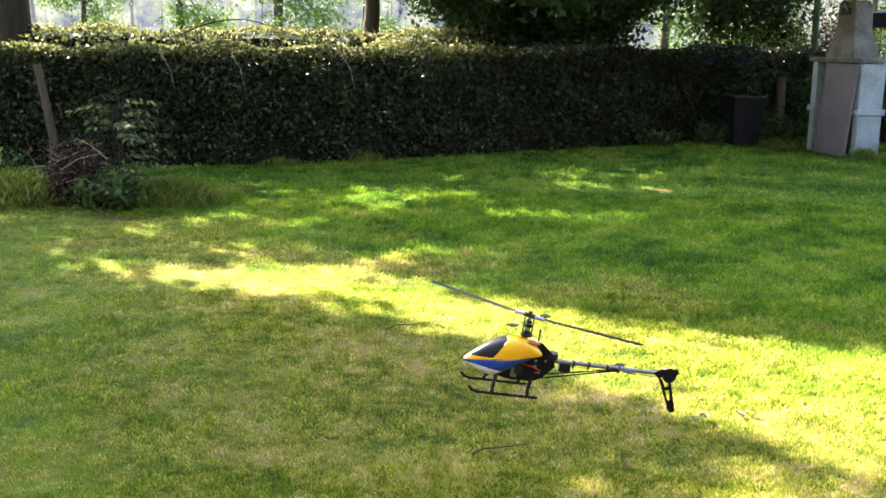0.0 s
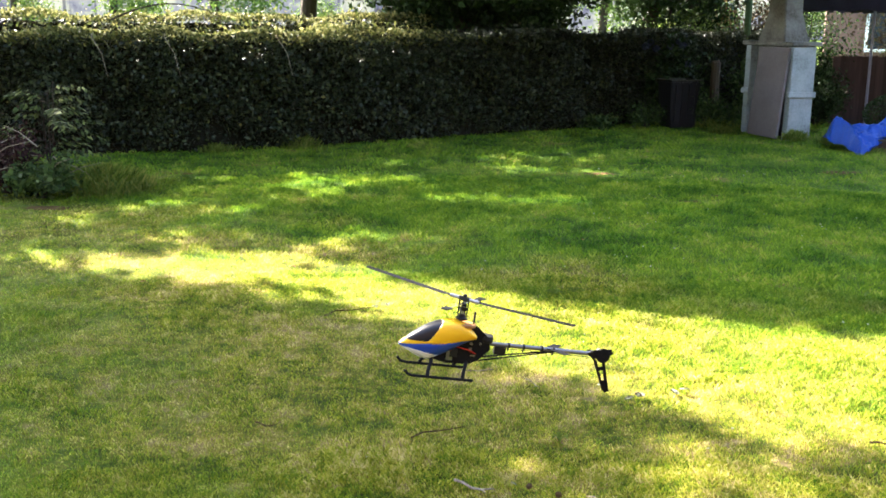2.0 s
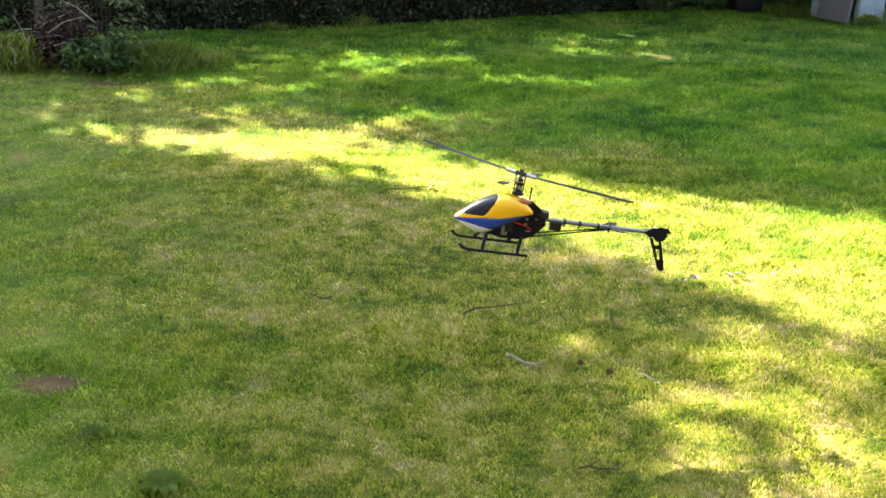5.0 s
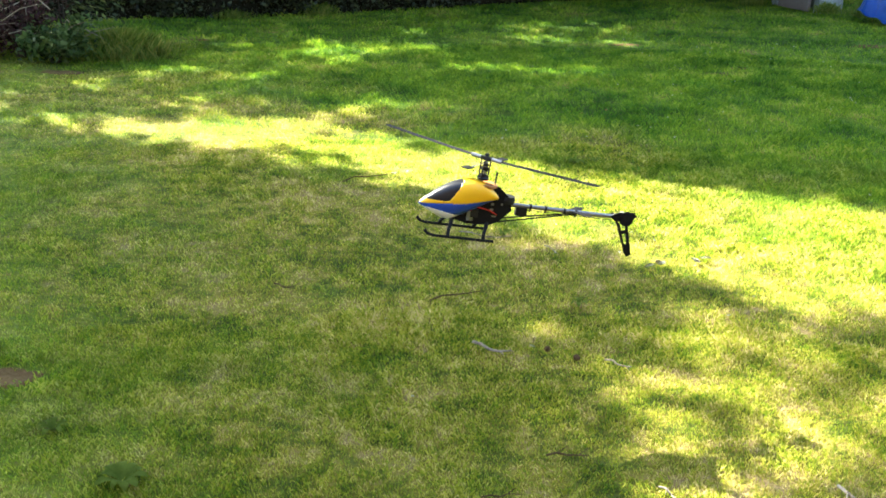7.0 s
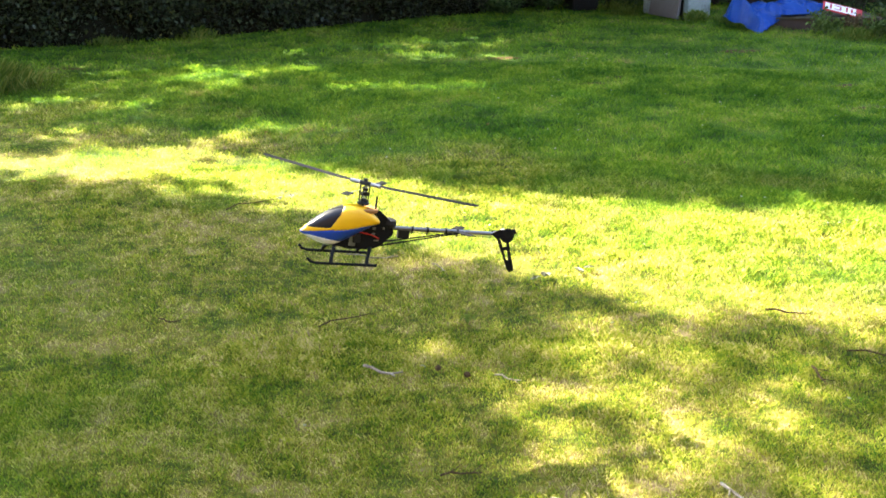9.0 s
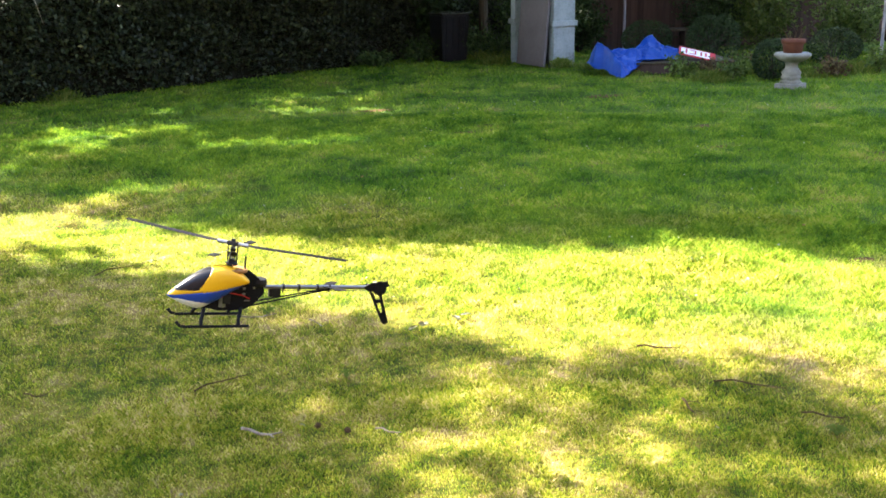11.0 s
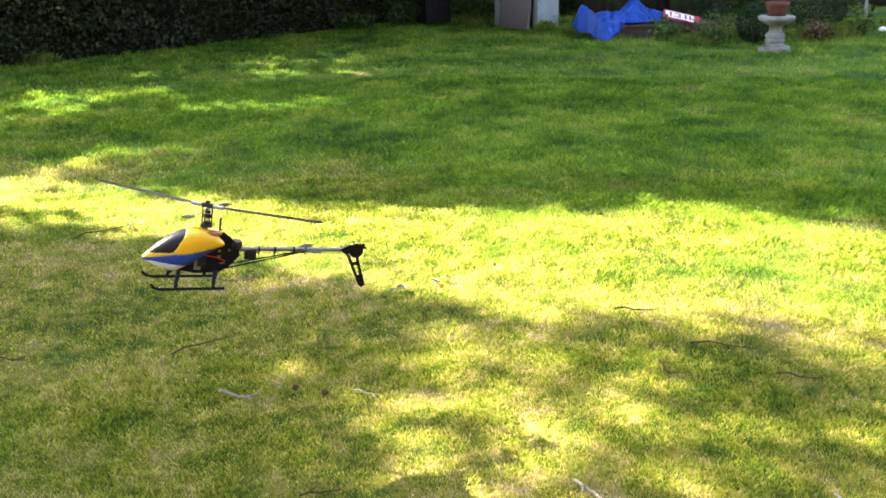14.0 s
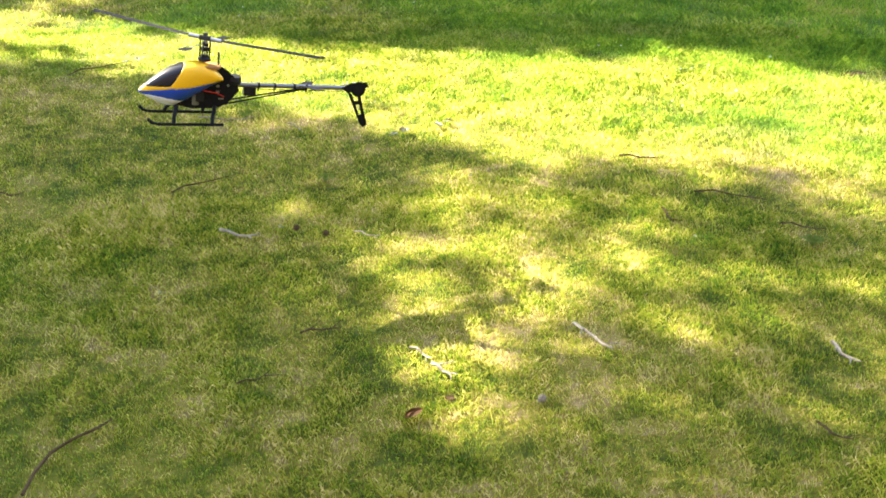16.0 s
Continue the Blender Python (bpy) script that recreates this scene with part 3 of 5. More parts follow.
def shell_point(t, a):
    """The canopy's skin: t from nose to rear, a round it from the belly (0) over the side to the top (pi)."""
    x = 0.164 - 0.206 * t
    top = 0.076 + 0.080 * math.sin(min(1, t * 1.45) * math.pi / 2) ** 0.9 - 0.030 * max(0, (t - 0.72) / 0.28) ** 2
    bot = 0.074 - 0.034 * math.sin(min(1, t * 2.2) * math.pi / 2) + 0.076 * max(0, (t - 0.40) / 0.60) ** 1.15
    half = 0.004 + 0.036 * math.sin(min(1, t * 1.25 + 0.02) * math.pi / 2) ** 0.75
    mid, h = (top + bot) / 2, max(0.002, (top - bot) / 2)
    c = math.cos(a)
    return Vector((x, half * abs(math.sin(a)) ** 0.8, mid - h * math.copysign(abs(c) ** 0.85, c)))


def shell_piece(test, lift=0.0, nt=84, na=60):
    bm = bmesh.new()
    for side in (1, -1):
        grid = {}
        for i in range(nt):
            for j in range(na):
                t, a = (i + 0.5) / nt, math.pi * (j + 0.5) / na
                if not test(t, shell_point(t, a).z, a):
                    continue
                vs = []
                for di, dj in ((0, 0), (1, 0), (1, 1), (0, 1)):
                    key = (i + di, j + dj)
                    if key not in grid:
                        p = shell_point((i + di) / nt, math.pi * (j + dj) / na)
                        o = Vector((0.03 * ((i + di) / nt < 0.1), p.y, p.z - 0.1)).normalized() * lift if lift else Vector()
                        p += o
                        grid[key] = bm.verts.new((p.x, p.y * side, p.z))
                    vs.append(grid[key])
                bm.faces.new(vs if side > 0 else vs[::-1])
    bmesh.ops.remove_doubles(bm, verts=bm.verts, dist=0.0004)
    bmesh.ops.recalc_face_normals(bm, faces=bm.faces)
    bmesh.ops.solidify(bm, geom=list(bm.faces), thickness=-0.0012)
    return bm


def line_yellow(t):
    return 0.077 + 0.030 * t + 0.022 * max(0, t - 0.55)


def is_window(t, z, a):
    return 0.08 < t < 0.56 and z > 0.089 + 0.016 * t + 0.30 * max(0, t - 0.36)


def is_white(t, z, a):
    return z < 0.070 - 0.030 * max(0, t - 0.12) and t < 0.55


def model_helicopter(m):
    root = thing("model_helicopter", m, "hovering radio-controlled model helicopter with yellow, blue and white canopy", "model helicopter")
    win = lambda t, z, a: is_window(t, z, a)
    canopy = part("canopy", shell_piece(lambda t, z, a: not win(t, z, a) and z >= line_yellow(t)), M_YELLOW, root, "glossy yellow canopy shell", True)
    part("belly_stripe", shell_piece(lambda t, z, a: not win(t, z, a) and z < line_yellow(t) and not is_white(t, z, a)), M_BLUE, canopy, "blue stripe", True)
    part("chin", shell_piece(lambda t, z, a: not win(t, z, a) and z < line_yellow(t) and is_white(t, z, a)), M_WHITE, canopy, "white underside", True)
    part("window", shell_piece(win), M_SMOKE, canopy, "smoked black window", True)
    for s in (1, -1):
        bm = bmesh.new()
        y = 0.018 * s
        pts = [(0.07, 0.045), (0.075, 0.10), (0.02, 0.140), (-0.055, 0.140), (-0.085, 0.118), (-0.092, 0.085), (-0.06, 0.05), (-0.035, 0.038), (0.03, 0.036)]
        loft(bm, [[(px, y - 0.001, pz) for px, pz in pts], [(px, y + 0.001, pz) for px, pz in pts]])
        bmesh.ops.recalc_face_normals(bm, faces=bm.faces)
        part("side_frame", bm, M_CARBON, root, "black carbon side frame")
    # pale plates on the frame imitate light showing through openings
    for bx, bz, sx, sz in ((-0.035, 0.098, 0.008, 0.007), (-0.035, 0.082, 0.009, 0.007), (-0.045, 0.064, 0.014, 0.004), (-0.062, 0.100, 0.006, 0.006)):
        bm = bmesh.new()
        box(bm, (bx, 0.0195, bz), (sx, 0.001, sz))
        part("opening_plate", bm, M_ALU, root, "pale plate imitating light through a frame opening")
    bm = bmesh.new()
    box(bm, (0.0, 0, 0.075), (0.12, 0.030, 0.06), bevel=0.004)
    part("battery", bm, M_BLACK, root)
    bm = bmesh.new()
    box(bm, (0.012, 0.021, 0.068), (0.022, 0.010, 0.024), bevel=0.002)
    part("servo", bm, M_BLACK, root)
    bm = bmesh.new()
    box(bm, (0.03, 0.022, 0.078), (0.020, 0.006, 0.008), bevel=0.001)
    part("connector", bm, M_RED, root, "red plug")
    bm = bmesh.new()
    tube(bm, [(0.022, 0.012, 0.046), (0.022, 0.012, 0.072)], 0.012, 14)
    part("motor", bm, M_ALU, root)
    bm = bmesh.new()
    lathe(bm, [(0.030, 0.0), (0.032, 0.002), (0.032, 0.007), (0.030, 0.009)], 28, (-0.012, 0, 0.142))
    part("main_gear", bm, M_BROWN, root, "brown main gear")
    bm = bmesh.new()
    tube(bm, [(0, 0, 0.06), (0, 0, 0.226)], 0.003, 10)
    mast = part("mast", bm, M_ALU, root, "steel main shaft")
    bm = bmesh.new()
    lathe(bm, [(0.006, 0.0), (0.016, 0.002), (0.017, 0.007), (0.011, 0.011), (0.009, 0.017), (0.006, 0.018)], 18, (0, 0, 0.158))
    part("swashplate", bm, M_BLACK, mast)
    bm = bmesh.new()
    box(bm, (0, 0, 0.190), (0.020, 0.012, 0.010), bevel=0.002)
    box(bm, (0, 0, 0.203), (0.012, 0.026, 0.007), bevel=0.002)
    part("mixing_arm", bm, M_BLACK, mast)
    for k in range(4):
        a = math.pi / 4 + k * math.pi / 2
        bm = bmesh.new()
        tube(bm, [(0.014 * math.cos(a), 0.014 * math.sin(a), 0.168), (0.013 * math.cos(a + 0.3), 0.013 * math.sin(a + 0.3), 0.214)], 0.002, 6)
        part("link_rod", bm, M_BLACK, mast)
    blade_turn = Matrix.Rotation(radians(-42), 4, "Z")
    bm = bmesh.new()
    box(bm, (0, 0, 0.219), (0.034, 0.012, 0.012), blade_turn, 0.003)
    box(bm, (0, 0, 0.228), (0.010, 0.010, 0.008), blade_turn, 0.002)
    part("rotor_head", bm, M_BLACK, mast)
    for s in (1, -1):
        bm = bmesh.new()
        tube(bm, [blade_turn @ Vector((0.014 * s, 0, 0.219)), blade_turn @ Vector((0.046 * s, 0, 0.219))], 0.0055, 10)
        part("blade_grip", bm, M_ALU, mast, "silver blade grip")
        bm = bmesh.new()
        prof = lambda x, wid: [blade_turn @ Vector((x * s, wid * u - 0.004, 0.219 + th + 0.012 * (x / 0.33) ** 2)) for u, th in ((-0.4, 0.0), (-0.1, 0.0022), (0.3, 0.0016), (0.6, 0.0), (0.3, -0.0012), (-0.1, -0.0014))]
        loft(bm, [prof(0.042, 0.016), prof(0.070, 0.030), prof(0.32, 0.030), prof(0.328, 0.024)])
        bmesh.ops.recalc_face_normals(bm, faces=bm.faces)
        part("rotor_blade", bm, M_CARBON, root, "dark main rotor blade")
        bm = bmesh.new()
        tube(bm, [blade_turn @ Vector((0, 0.006 * s, 0.205)), blade_turn @ Vector((0, 0.085 * s, 0.205))], 0.0013, 6)
        part("flybar", bm, M_ALU, mast)
        bm = bmesh.new()
        box(bm, blade_turn @ Vector((0, 0.100 * s, 0.205)), (0.022, 0.034, 0.003), blade_turn, 0.001)
        part("paddle", bm, M_BLACK, mast)
    bm = bmesh.new()
    tube(bm, [(-0.035, 0.008, 0.14), (-0.035, 0.008, 0.186)], 0.0028, 8)
    part("guide_post", bm, M_BLACK, root)
    bm = bmesh.new()
    lathe(bm, [(0.005, -0.012), (0.022, -0.010), (0.024, 0.0), (0.022, 0.010), (0.005, 0.012)], 16, (-0.078, 0, 0.112))
    part("tail_drive_gear", bm, M_BLACK, root)
    bm = bmesh.new()
    tube(bm, [(-0.085, 0, 0.098), (-0.405, 0, 0.098)], 0.0062, 14)
    boom = part("tail_boom", bm, M_ALU, root, "silver tail boom")
    for bx in (-0.150, -0.195, -0.25, -0.285):
        bm = bmesh.new()
        tube(bm, [(bx - 0.003, 0, 0.098), (bx + 0.003, 0, 0.098)], 0.0085, 12)
        box(bm, (bx, 0, 0.087), (0.004, 0.004, 0.008))
        part("boom_clamp", bm, M_BLACK, boom)
    bm = bmesh.new()
    tube(bm, [(-0.12, -0.006, 0.086), (-0.40, -0.006, 0.086)], 0.0009, 6)
    part("push_rod", bm, M_BLACK, boom)
    bm = bmesh.new()
    box(bm, (-0.126, 0, 0.082), (0.034, 0.014, 0.024), bevel=0.002)
    part("tail_servo", bm, M_BLACK, root)
    for s in (1, -1):
        bm = bmesh.new()
        tube(bm, [(-0.052, 0.016 * s, 0.048), (-0.283, 0.004 * s, 0.093)], 0.0022, 8)
        part("boom_strut", bm, M_CARBON, root)
        bm = bmesh.new()
        pts = [(-0.262, 0.005 * s), (-0.300, 0.005 * s), (-0.325, 0.045 * s), (-0.300, 0.048 * s)]
        loft(bm, [[(px, py, 0.0995) for px, py in pts], [(px, py, 0.1015) for px, py in pts]])
        bmesh.ops.recalc_face_normals(bm, faces=bm.faces)
        part("stabiliser", bm, M_CARBON, boom)
    fin = bmesh.new()
    for strip in ([(-0.385, 0.100), (-0.41, 0.114), (-0.455, 0.118), (-0.468, 0.106), (-0.425, 0.090), (-0.405, 0.086)], [(-0.405, 0.088), (-0.418, 0.084), (-0.455, 0.004), (-0.453, -0.004)], [(-0.432, 0.092), (-0.440, 0.092), (-0.473, -0.004), (-0.463, -0.008)], [(-0.424, 0.062), (-0.445, 0.066), (-0.449, 0.056), (-0.428, 0.052)], [(-0.440, 0.022), (-0.463, 0.028), (-0.474, -0.006), (-0.462, -0.012), (-0.452, -0.004)]):
        loft(fin, [[(px, 0.009, pz) for px, pz in strip], [(px, 0.0115, pz) for px, pz in strip]])
    bmesh.ops.recalc_face_normals(fin, faces=fin.faces)
    part("tail_fin", fin, M_CARBON, root, "black skeleton tail fin")
    bm = bmesh.new()
    lathe(bm, [(0.018, 0.0), (0.0215, 0.001), (0.0215, 0.0035), (0.018, 0.0045)], 22)
    bmesh.ops.transform(bm, matrix=pose(-0.436, 0.0135, 0.098, 90, 0, 0), verts=bm.verts)
    part("fin_head", bm, M_CARBON, root, "round black fin head")
    bm = bmesh.new()
    tube(bm, [(0.04, 0.021, 0.082), (0.012, 0.024, 0.088), (-0.03, 0.0225, 0.080), (-0.052, 0.0215, 0.070)], 0.0018, 6)
    part("lead", bm, M_RED, root, "thin red wire")
    bm = bmesh.new()
    box(bm, (-0.425, 0, 0.098), (0.050, 0.016, 0.018), bevel=0.003)
    gearbox = part("tail_gearbox", bm, M_BLACK, root)
    bm = bmesh.new()
    tube(bm, [(-0.44, 0.012, 0.098), (-0.44, -0.040, 0.098)], 0.0035, 10)
    tube(bm, [(-0.44, -0.022, 0.098), (-0.44, -0.036, 0.098)], 0.009, 12)
    part("tail_rotor_hub", bm, M_ALU, gearbox, "silver tail rotor hub")
    for s in (1, -1):
        bm = bmesh.new()
        r = Matrix.Rotation(radians(97), 4, "Y")
        box(bm, Vector((-0.44, -0.030, 0.098)) + r @ Vector((0, 0, 0.022 * s)), (0.011, 0.002, 0.034), r, 0.0008)
        part("tail_blade", bm, M_CARBON, gearbox)
    for s in (1, -1):
        skid = bmesh.new()
        tube(skid, [(0.150, 0.058 * s, 0.018), (0.140, 0.058 * s, 0.008), (0.125, 0.058 * s, 0.004), (-0.045, 0.058 * s, 0.004)], 0.004, 10)
        runner = part("skid", skid, M_CARBON, root, "black landing skid")
        for bx in (0.082, -0.018):
            bm = bmesh.new()
            tube(bm, [(bx - 0.012, 0.014 * s, 0.043), (bx - 0.008, 0.030 * s, 0.036), (bx, 0.048 * s, 0.020), (bx + 0.002, 0.058 * s, 0.005)], [0.006, 0.0055, 0.005, 0.005], 8)
            part("skid_strut", bm, M_CARBON, runner)
    return root


HELI_TURN = Matrix.Rotation(radians(188.7), 4, "Z") @ Matrix.Rotation(radians(-9.2), 4, "Y") @ Matrix.Scale(1.06, 4)
model_helicopter(Matrix.Translation(Vector((0.257, 2.873, 0.70)) - HELI_TURN @ Vector((0, 0, 0.226))) @ HELI_TURN)


# ---- plants and things round the lawn ----
M_SHRUB = material("shrub_leaf", [(0.25, (0.02, 0.04, 0.010)), (0.55, (0.045, 0.085, 0.02)), (0.85, (0.11, 0.15, 0.045))], 4, 0.6, through_light=0.35, island=0.6)
M_BOX_LEAF = material("boxwood_leaf", [(0.25, (0.010, 0.022, 0.007)), (0.55, (0.022, 0.045, 0.012)), (0.85, (0.045, 0.075, 0.02))], 6, 0.6, through_light=0.2, island=0.6)
M_LIGHT_LEAF = material("fresh_leaf", [(0.25, (0.045, 0.075, 0.014)), (0.55, (0.085, 0.135, 0.026)), (0.85, (0.17, 0.22, 0.06))], 6, 0.5, through_light=0.4, island=0.6)
M_RUST_LEAF = material("rusty_leaf", [(0.25, (0.06, 0.035, 0.018)), (0.55, (0.13, 0.085, 0.04)), (0.85, (0.18, 0.15, 0.06))], 6, 0.6, through_light=0.35, island=0.6)
M_PURPLE_LEAF = material("withered_purple_leaf", [(0.25, (0.018, 0.010, 0.009)), (0.55, (0.042, 0.021, 0.020)), (0.85, (0.10, 0.06, 0.052))], 9, 0.8, through_light=0.12, island=0.6, gloss=0.04)
M_DEAD = material("dry_twig", [(0.3, (0.085, 0.068, 0.048)), (0.5, (0.19, 0.16, 0.12)), (0.7, (0.34, 0.30, 0.24))], 30, 0.9, gloss=0.05, bump=0.003, stretch=(1, 1, 1))
M_BLUE_FLOWER = material("hydrangea_petal", [(0.3, (0.035, 0.04, 0.065)), (0.7, (0.065, 0.07, 0.11))], 12, 0.7, through_light=0.3, island=0.5)
M_WOOD_DARK = material("dark_stained_wood", [(0.3, (0.030, 0.018, 0.014)), (0.7, (0.075, 0.045, 0.035))], 4, 0.75, bump=0.004, stretch=(6, 6, 0.6), piece=0.3)
M_WOOD_GREY = material("grey_weathered_wood", [(0.3, (0.03, 0.024, 0.015)), (0.7, (0.075, 0.058, 0.038))], 5, 0.9, bump=0.006, stretch=(6, 6, 0.5))
M_TARP = material("blue_tarpaulin", [(0.3, (0.006, 0.075, 0.42)), (0.7, (0.014, 0.12, 0.54))], 5, 0.36, bump=0.014, bump_scale=13, gloss=0.3)
M_TERRACOTTA = material("terracotta", [(0.3, (0.085, 0.03, 0.02)), (0.7, (0.16, 0.06, 0.036))], 9, 0.85, bump=0.003)
M_TENT = material("pale_tent_cloth", [(0.3, (0.50, 0.50, 0.58)), (0.7, (0.62, 0.62, 0.70))], 3, 0.7)
M_TENT_EDGE = material("dark_tent_cloth", [(0.3, (0.03, 0.03, 0.05)), (0.7, (0.05, 0.05, 0.08))], 3, 0.8)
M_POLE = material("grey_metal_pole", [(0.3, (0.16, 0.16, 0.18)), (0.7, (0.26, 0.26, 0.29))], 9, 0.5, metal=0.3)
M_STONE = material("cast_stone", [(0.25, (0.11, 0.105, 0.09)), (0.5, (0.21, 0.205, 0.18)), (0.75, (0.30, 0.29, 0.265))], 9, 0.9, bump=0.006, bump_scale=70)
M_IRON = material("dark_rusty_iron", [(0.3, (0.02, 0.013, 0.012)), (0.7, (0.06, 0.035, 0.03))], 8, 0.7, bump=0.003)
M_BRICK = material("pale_red_brick", [(0.3, (0.12, 0.07, 0.06)), (0.7, (0.18, 0.11, 0.09))], 3, 0.9, piece=0.5)
M_MORTAR = material("mortar", [(0.3, (0.38, 0.35, 0.32)), (0.7, (0.48, 0.45, 0.41))], 6, 0.95)
M_ROOF = material("roof_tiles", [(0.3, (0.16, 0.07, 0.05)), (0.7, (0.25, 0.11, 0.08))], 3, 0.85, bump=0.02)
M_GLASS = material("dark_window_glass", [(0.3, (0.02, 0.025, 0.03)), (0.7, (0.03, 0.035, 0.04))], 2, 0.08)
M_PAINT = material("white_paint", [(0.3, (0.72, 0.72, 0.70)), (0.7, (0.80, 0.80, 0.78))], 3, 0.6)
M_SIGN_RED = material("red_sign_paint", [(0.3, (0.40, 0.02, 0.03)), (0.7, (0.50, 0.03, 0.04))], 8, 0.5)


def plant(name, x, y, r, h, count, leaf, seed, mat, label, category="shrub", z0=0.0, stems=7, ball=False, flat=0.0, slim=0.55, group=""):
    """A shrub: a few stems that fork from the foot and leaves in clumps round them, or a clipped ball."""
    rng = np.random.default_rng(seed)
    root = thing(name, pose(x, y, z0), label, category, group)
    tips = []
    for k in range(stems):
        a, q = 2 * math.pi * (k + rng.random()) / stems, r * (0.35 + 0.55 * rng.random())
        tip = Vector((q * math.cos(a), q * math.sin(a), h * (0.55 + 0.4 * rng.random())))
        bm = bmesh.new()
        tube(bm, [(0.02 * math.cos(a), 0.02 * math.sin(a), -0.02), tip * 0.45 + Vector((0, 0, h * 0.12)), tip], [0.008 + h * 0.008, 0.006 + h * 0.004, 0.003], 5)
        part("stem", bm, M_BARK, root)
        tips.append(tip)
    if ball:
        d = rng.normal(size=(count, 3))
        d /= np.linalg.norm(d, axis=1, keepdims=True)
        q = 1 - np.abs(rng.normal(0, 0.10, (count, 1)))
        q *= 1 + 0.06 * np.sin(5 * d[:, :1] + seed) * np.sin(4 * d[:, 1:2])
        c = d * q * (r, r, h / 2) + (0, 0, h / 2)
        c = c[c[:, 2] > 0.01]
    else:
        hub = np.array([list(t * (0.45 + 0.6 * f)) for t in tips for f in (0.2, 0.6, 1.0)])
        hub = np.concatenate([hub, rng.normal(0, r * 0.4, (8, 3)) * (1, 1, 0) + (0, 0, h * 0.4)])
        c = hub[rng.integers(0, len(hub), count)] + rng.normal(0, 1, (count, 3)) * (r * 0.24, r * 0.24, h * 0.13)
        c = c[(c[:, 2] > 0.01)]
    ob = polygons_object("foliage", leaf_points(c, leaf, rng, flat, slim=slim), 4, mat)
    ob.parent = root
    tagged(ob, kind="stuff")
    return root


def grass_tuft(name, x, y, r, h, count, seed, mat, label):
    rng = np.random.default_rng(seed)
    d = rng.normal(0, 0.45, (count, 2)) * r
    a = rng.random(count) * 6.283
    hh = h * (0.5 + 0.5 * rng.random(count)) * np.clip(1.2 - np.hypot(d[:, 0], d[:, 1]) / r * 0.6, 0.3, 1.2)
    lean = np.stack([np.cos(a), np.sin(a)], -1) * (hh * (0.2 + 0.6 * rng.random(count)))[:, None]
    side = np.stack([-np.sin(a), np.cos(a)], -1) * 0.0018
    base = np.concatenate([d, np.zeros((count, 1))], 1)
    tip = np.concatenate([d + lean, hh[:, None]], 1)
    s3 = np.concatenate([side, np.zeros((count, 1))], 1)
    mid = base * 0.45 + tip * 0.55 + np.array([0, 0, 1]) * (hh * 0.18)[:, None]
    ob = polygons_object(name, np.stack([base - s3, base + s3, tip, mid - s3], 1).reshape(-1, 3), 4, mat)
    ob.location = (x, y, 0)
    return tagged(ob, label, "grass tuft", kind="stuff")


# the planting beside the post
M_LONG_GRASS = material("long_grass", [(0.25, (0.06, 0.105, 0.012)), (0.55, (0.125, 0.18, 0.024)), (0.85, (0.26, 0.25, 0.06))], 5, 0.6, through_light=0.4, island=0.6)
bm = bmesh.new()
tube(bm, [(0, 0, -0.05), (0.03, 0, 0.5), (-0.08, 0, 1.22)], [0.045, 0.042, 0.04], 8)
tagged(mesh_object("fence_post", bm, M_WOOD_GREY), "leaning grey weathered wooden fence post", "post").location = (-3.74, 9.85, 0)
M_FROND = material("frond_leaf", [(0.25, (0.035, 0.055, 0.018)), (0.55, (0.075, 0.105, 0.035)), (0.85, (0.17, 0.20, 0.06))], 6, 0.6, through_light=0.35, island=0.6, gloss=0.06)


def layered_shrub(x, y, seed):
    """Level sprays of paired pointed leaves in tiers round a few upright stems."""
    rng = np.random.default_rng(seed)
    root = thing("layered_shrub", pose(x, y, 0), "loose green shrub with level sprays of pale pointed leaves", "shrub")
    for k in range(4):
        bm = bmesh.new()
        q = rng.normal(0, 0.06, 2)
        tube(bm, [(q[0] * 0.3, q[1] * 0.3, -0.02), (q[0], q[1], 0.45), (q[0] * 1.6, q[1] * 1.6, 0.84 + 0.04 * k)], [0.012, 0.009, 0.004], 6)
        part("stem", bm, M_BARK, root)
    for k in range(26):
        h = 0.30 + 0.60 * (k / 25) + rng.normal(0, 0.02)
        a = rng.choice([0.0, 2.8, 3.6, 5.6, 0.5]) + rng.normal(0, 0.35)
        reach = (0.26 + 0.26 * rng.random()) * (1.15 - 0.35 * h)
        d = np.array([math.cos(a), math.sin(a), 0.0])
        side = np.array([-d[1], d[0], 0.0])
        bm = bmesh.new()
        spine = [np.array([0, 0, h - 0.06]) + d * reach * f + np.array([0, 0, 0.09 * math.sin(2.2 * f) - 0.03 * f]) for f in np.linspace(0, 1, 8)]
        tube(bm, [tuple(p) for p in spine], [0.004, 0.0035, 0.003, 0.003, 0.0025, 0.002, 0.002, 0.0015], 5)
        quads = []
        for p in spine[2:]:
            for sgn in (-1, 1):
                for rep_k in range(2):
                    size = 0.075 * (0.7 + 0.6 * rng.random())
                    o = p + rng.normal(0, 0.012, 3)
                    ax = side * sgn * 0.8 + d * 0.6 + np.array([0, 0, -0.25 - 0.3 * rng.random()])
                    wd = np.cross(ax, [0, 0, 1.0]) * 0.2 * size
                    quads += [o, o + ax * size * 0.5 + wd, o + ax * size, o + ax * size * 0.5 - wd]
        twig = part("spray", bm, M_BARK, root)
        ob = polygons_object("leaves", np.array(quads), 4, M_FROND)
        ob.parent = twig


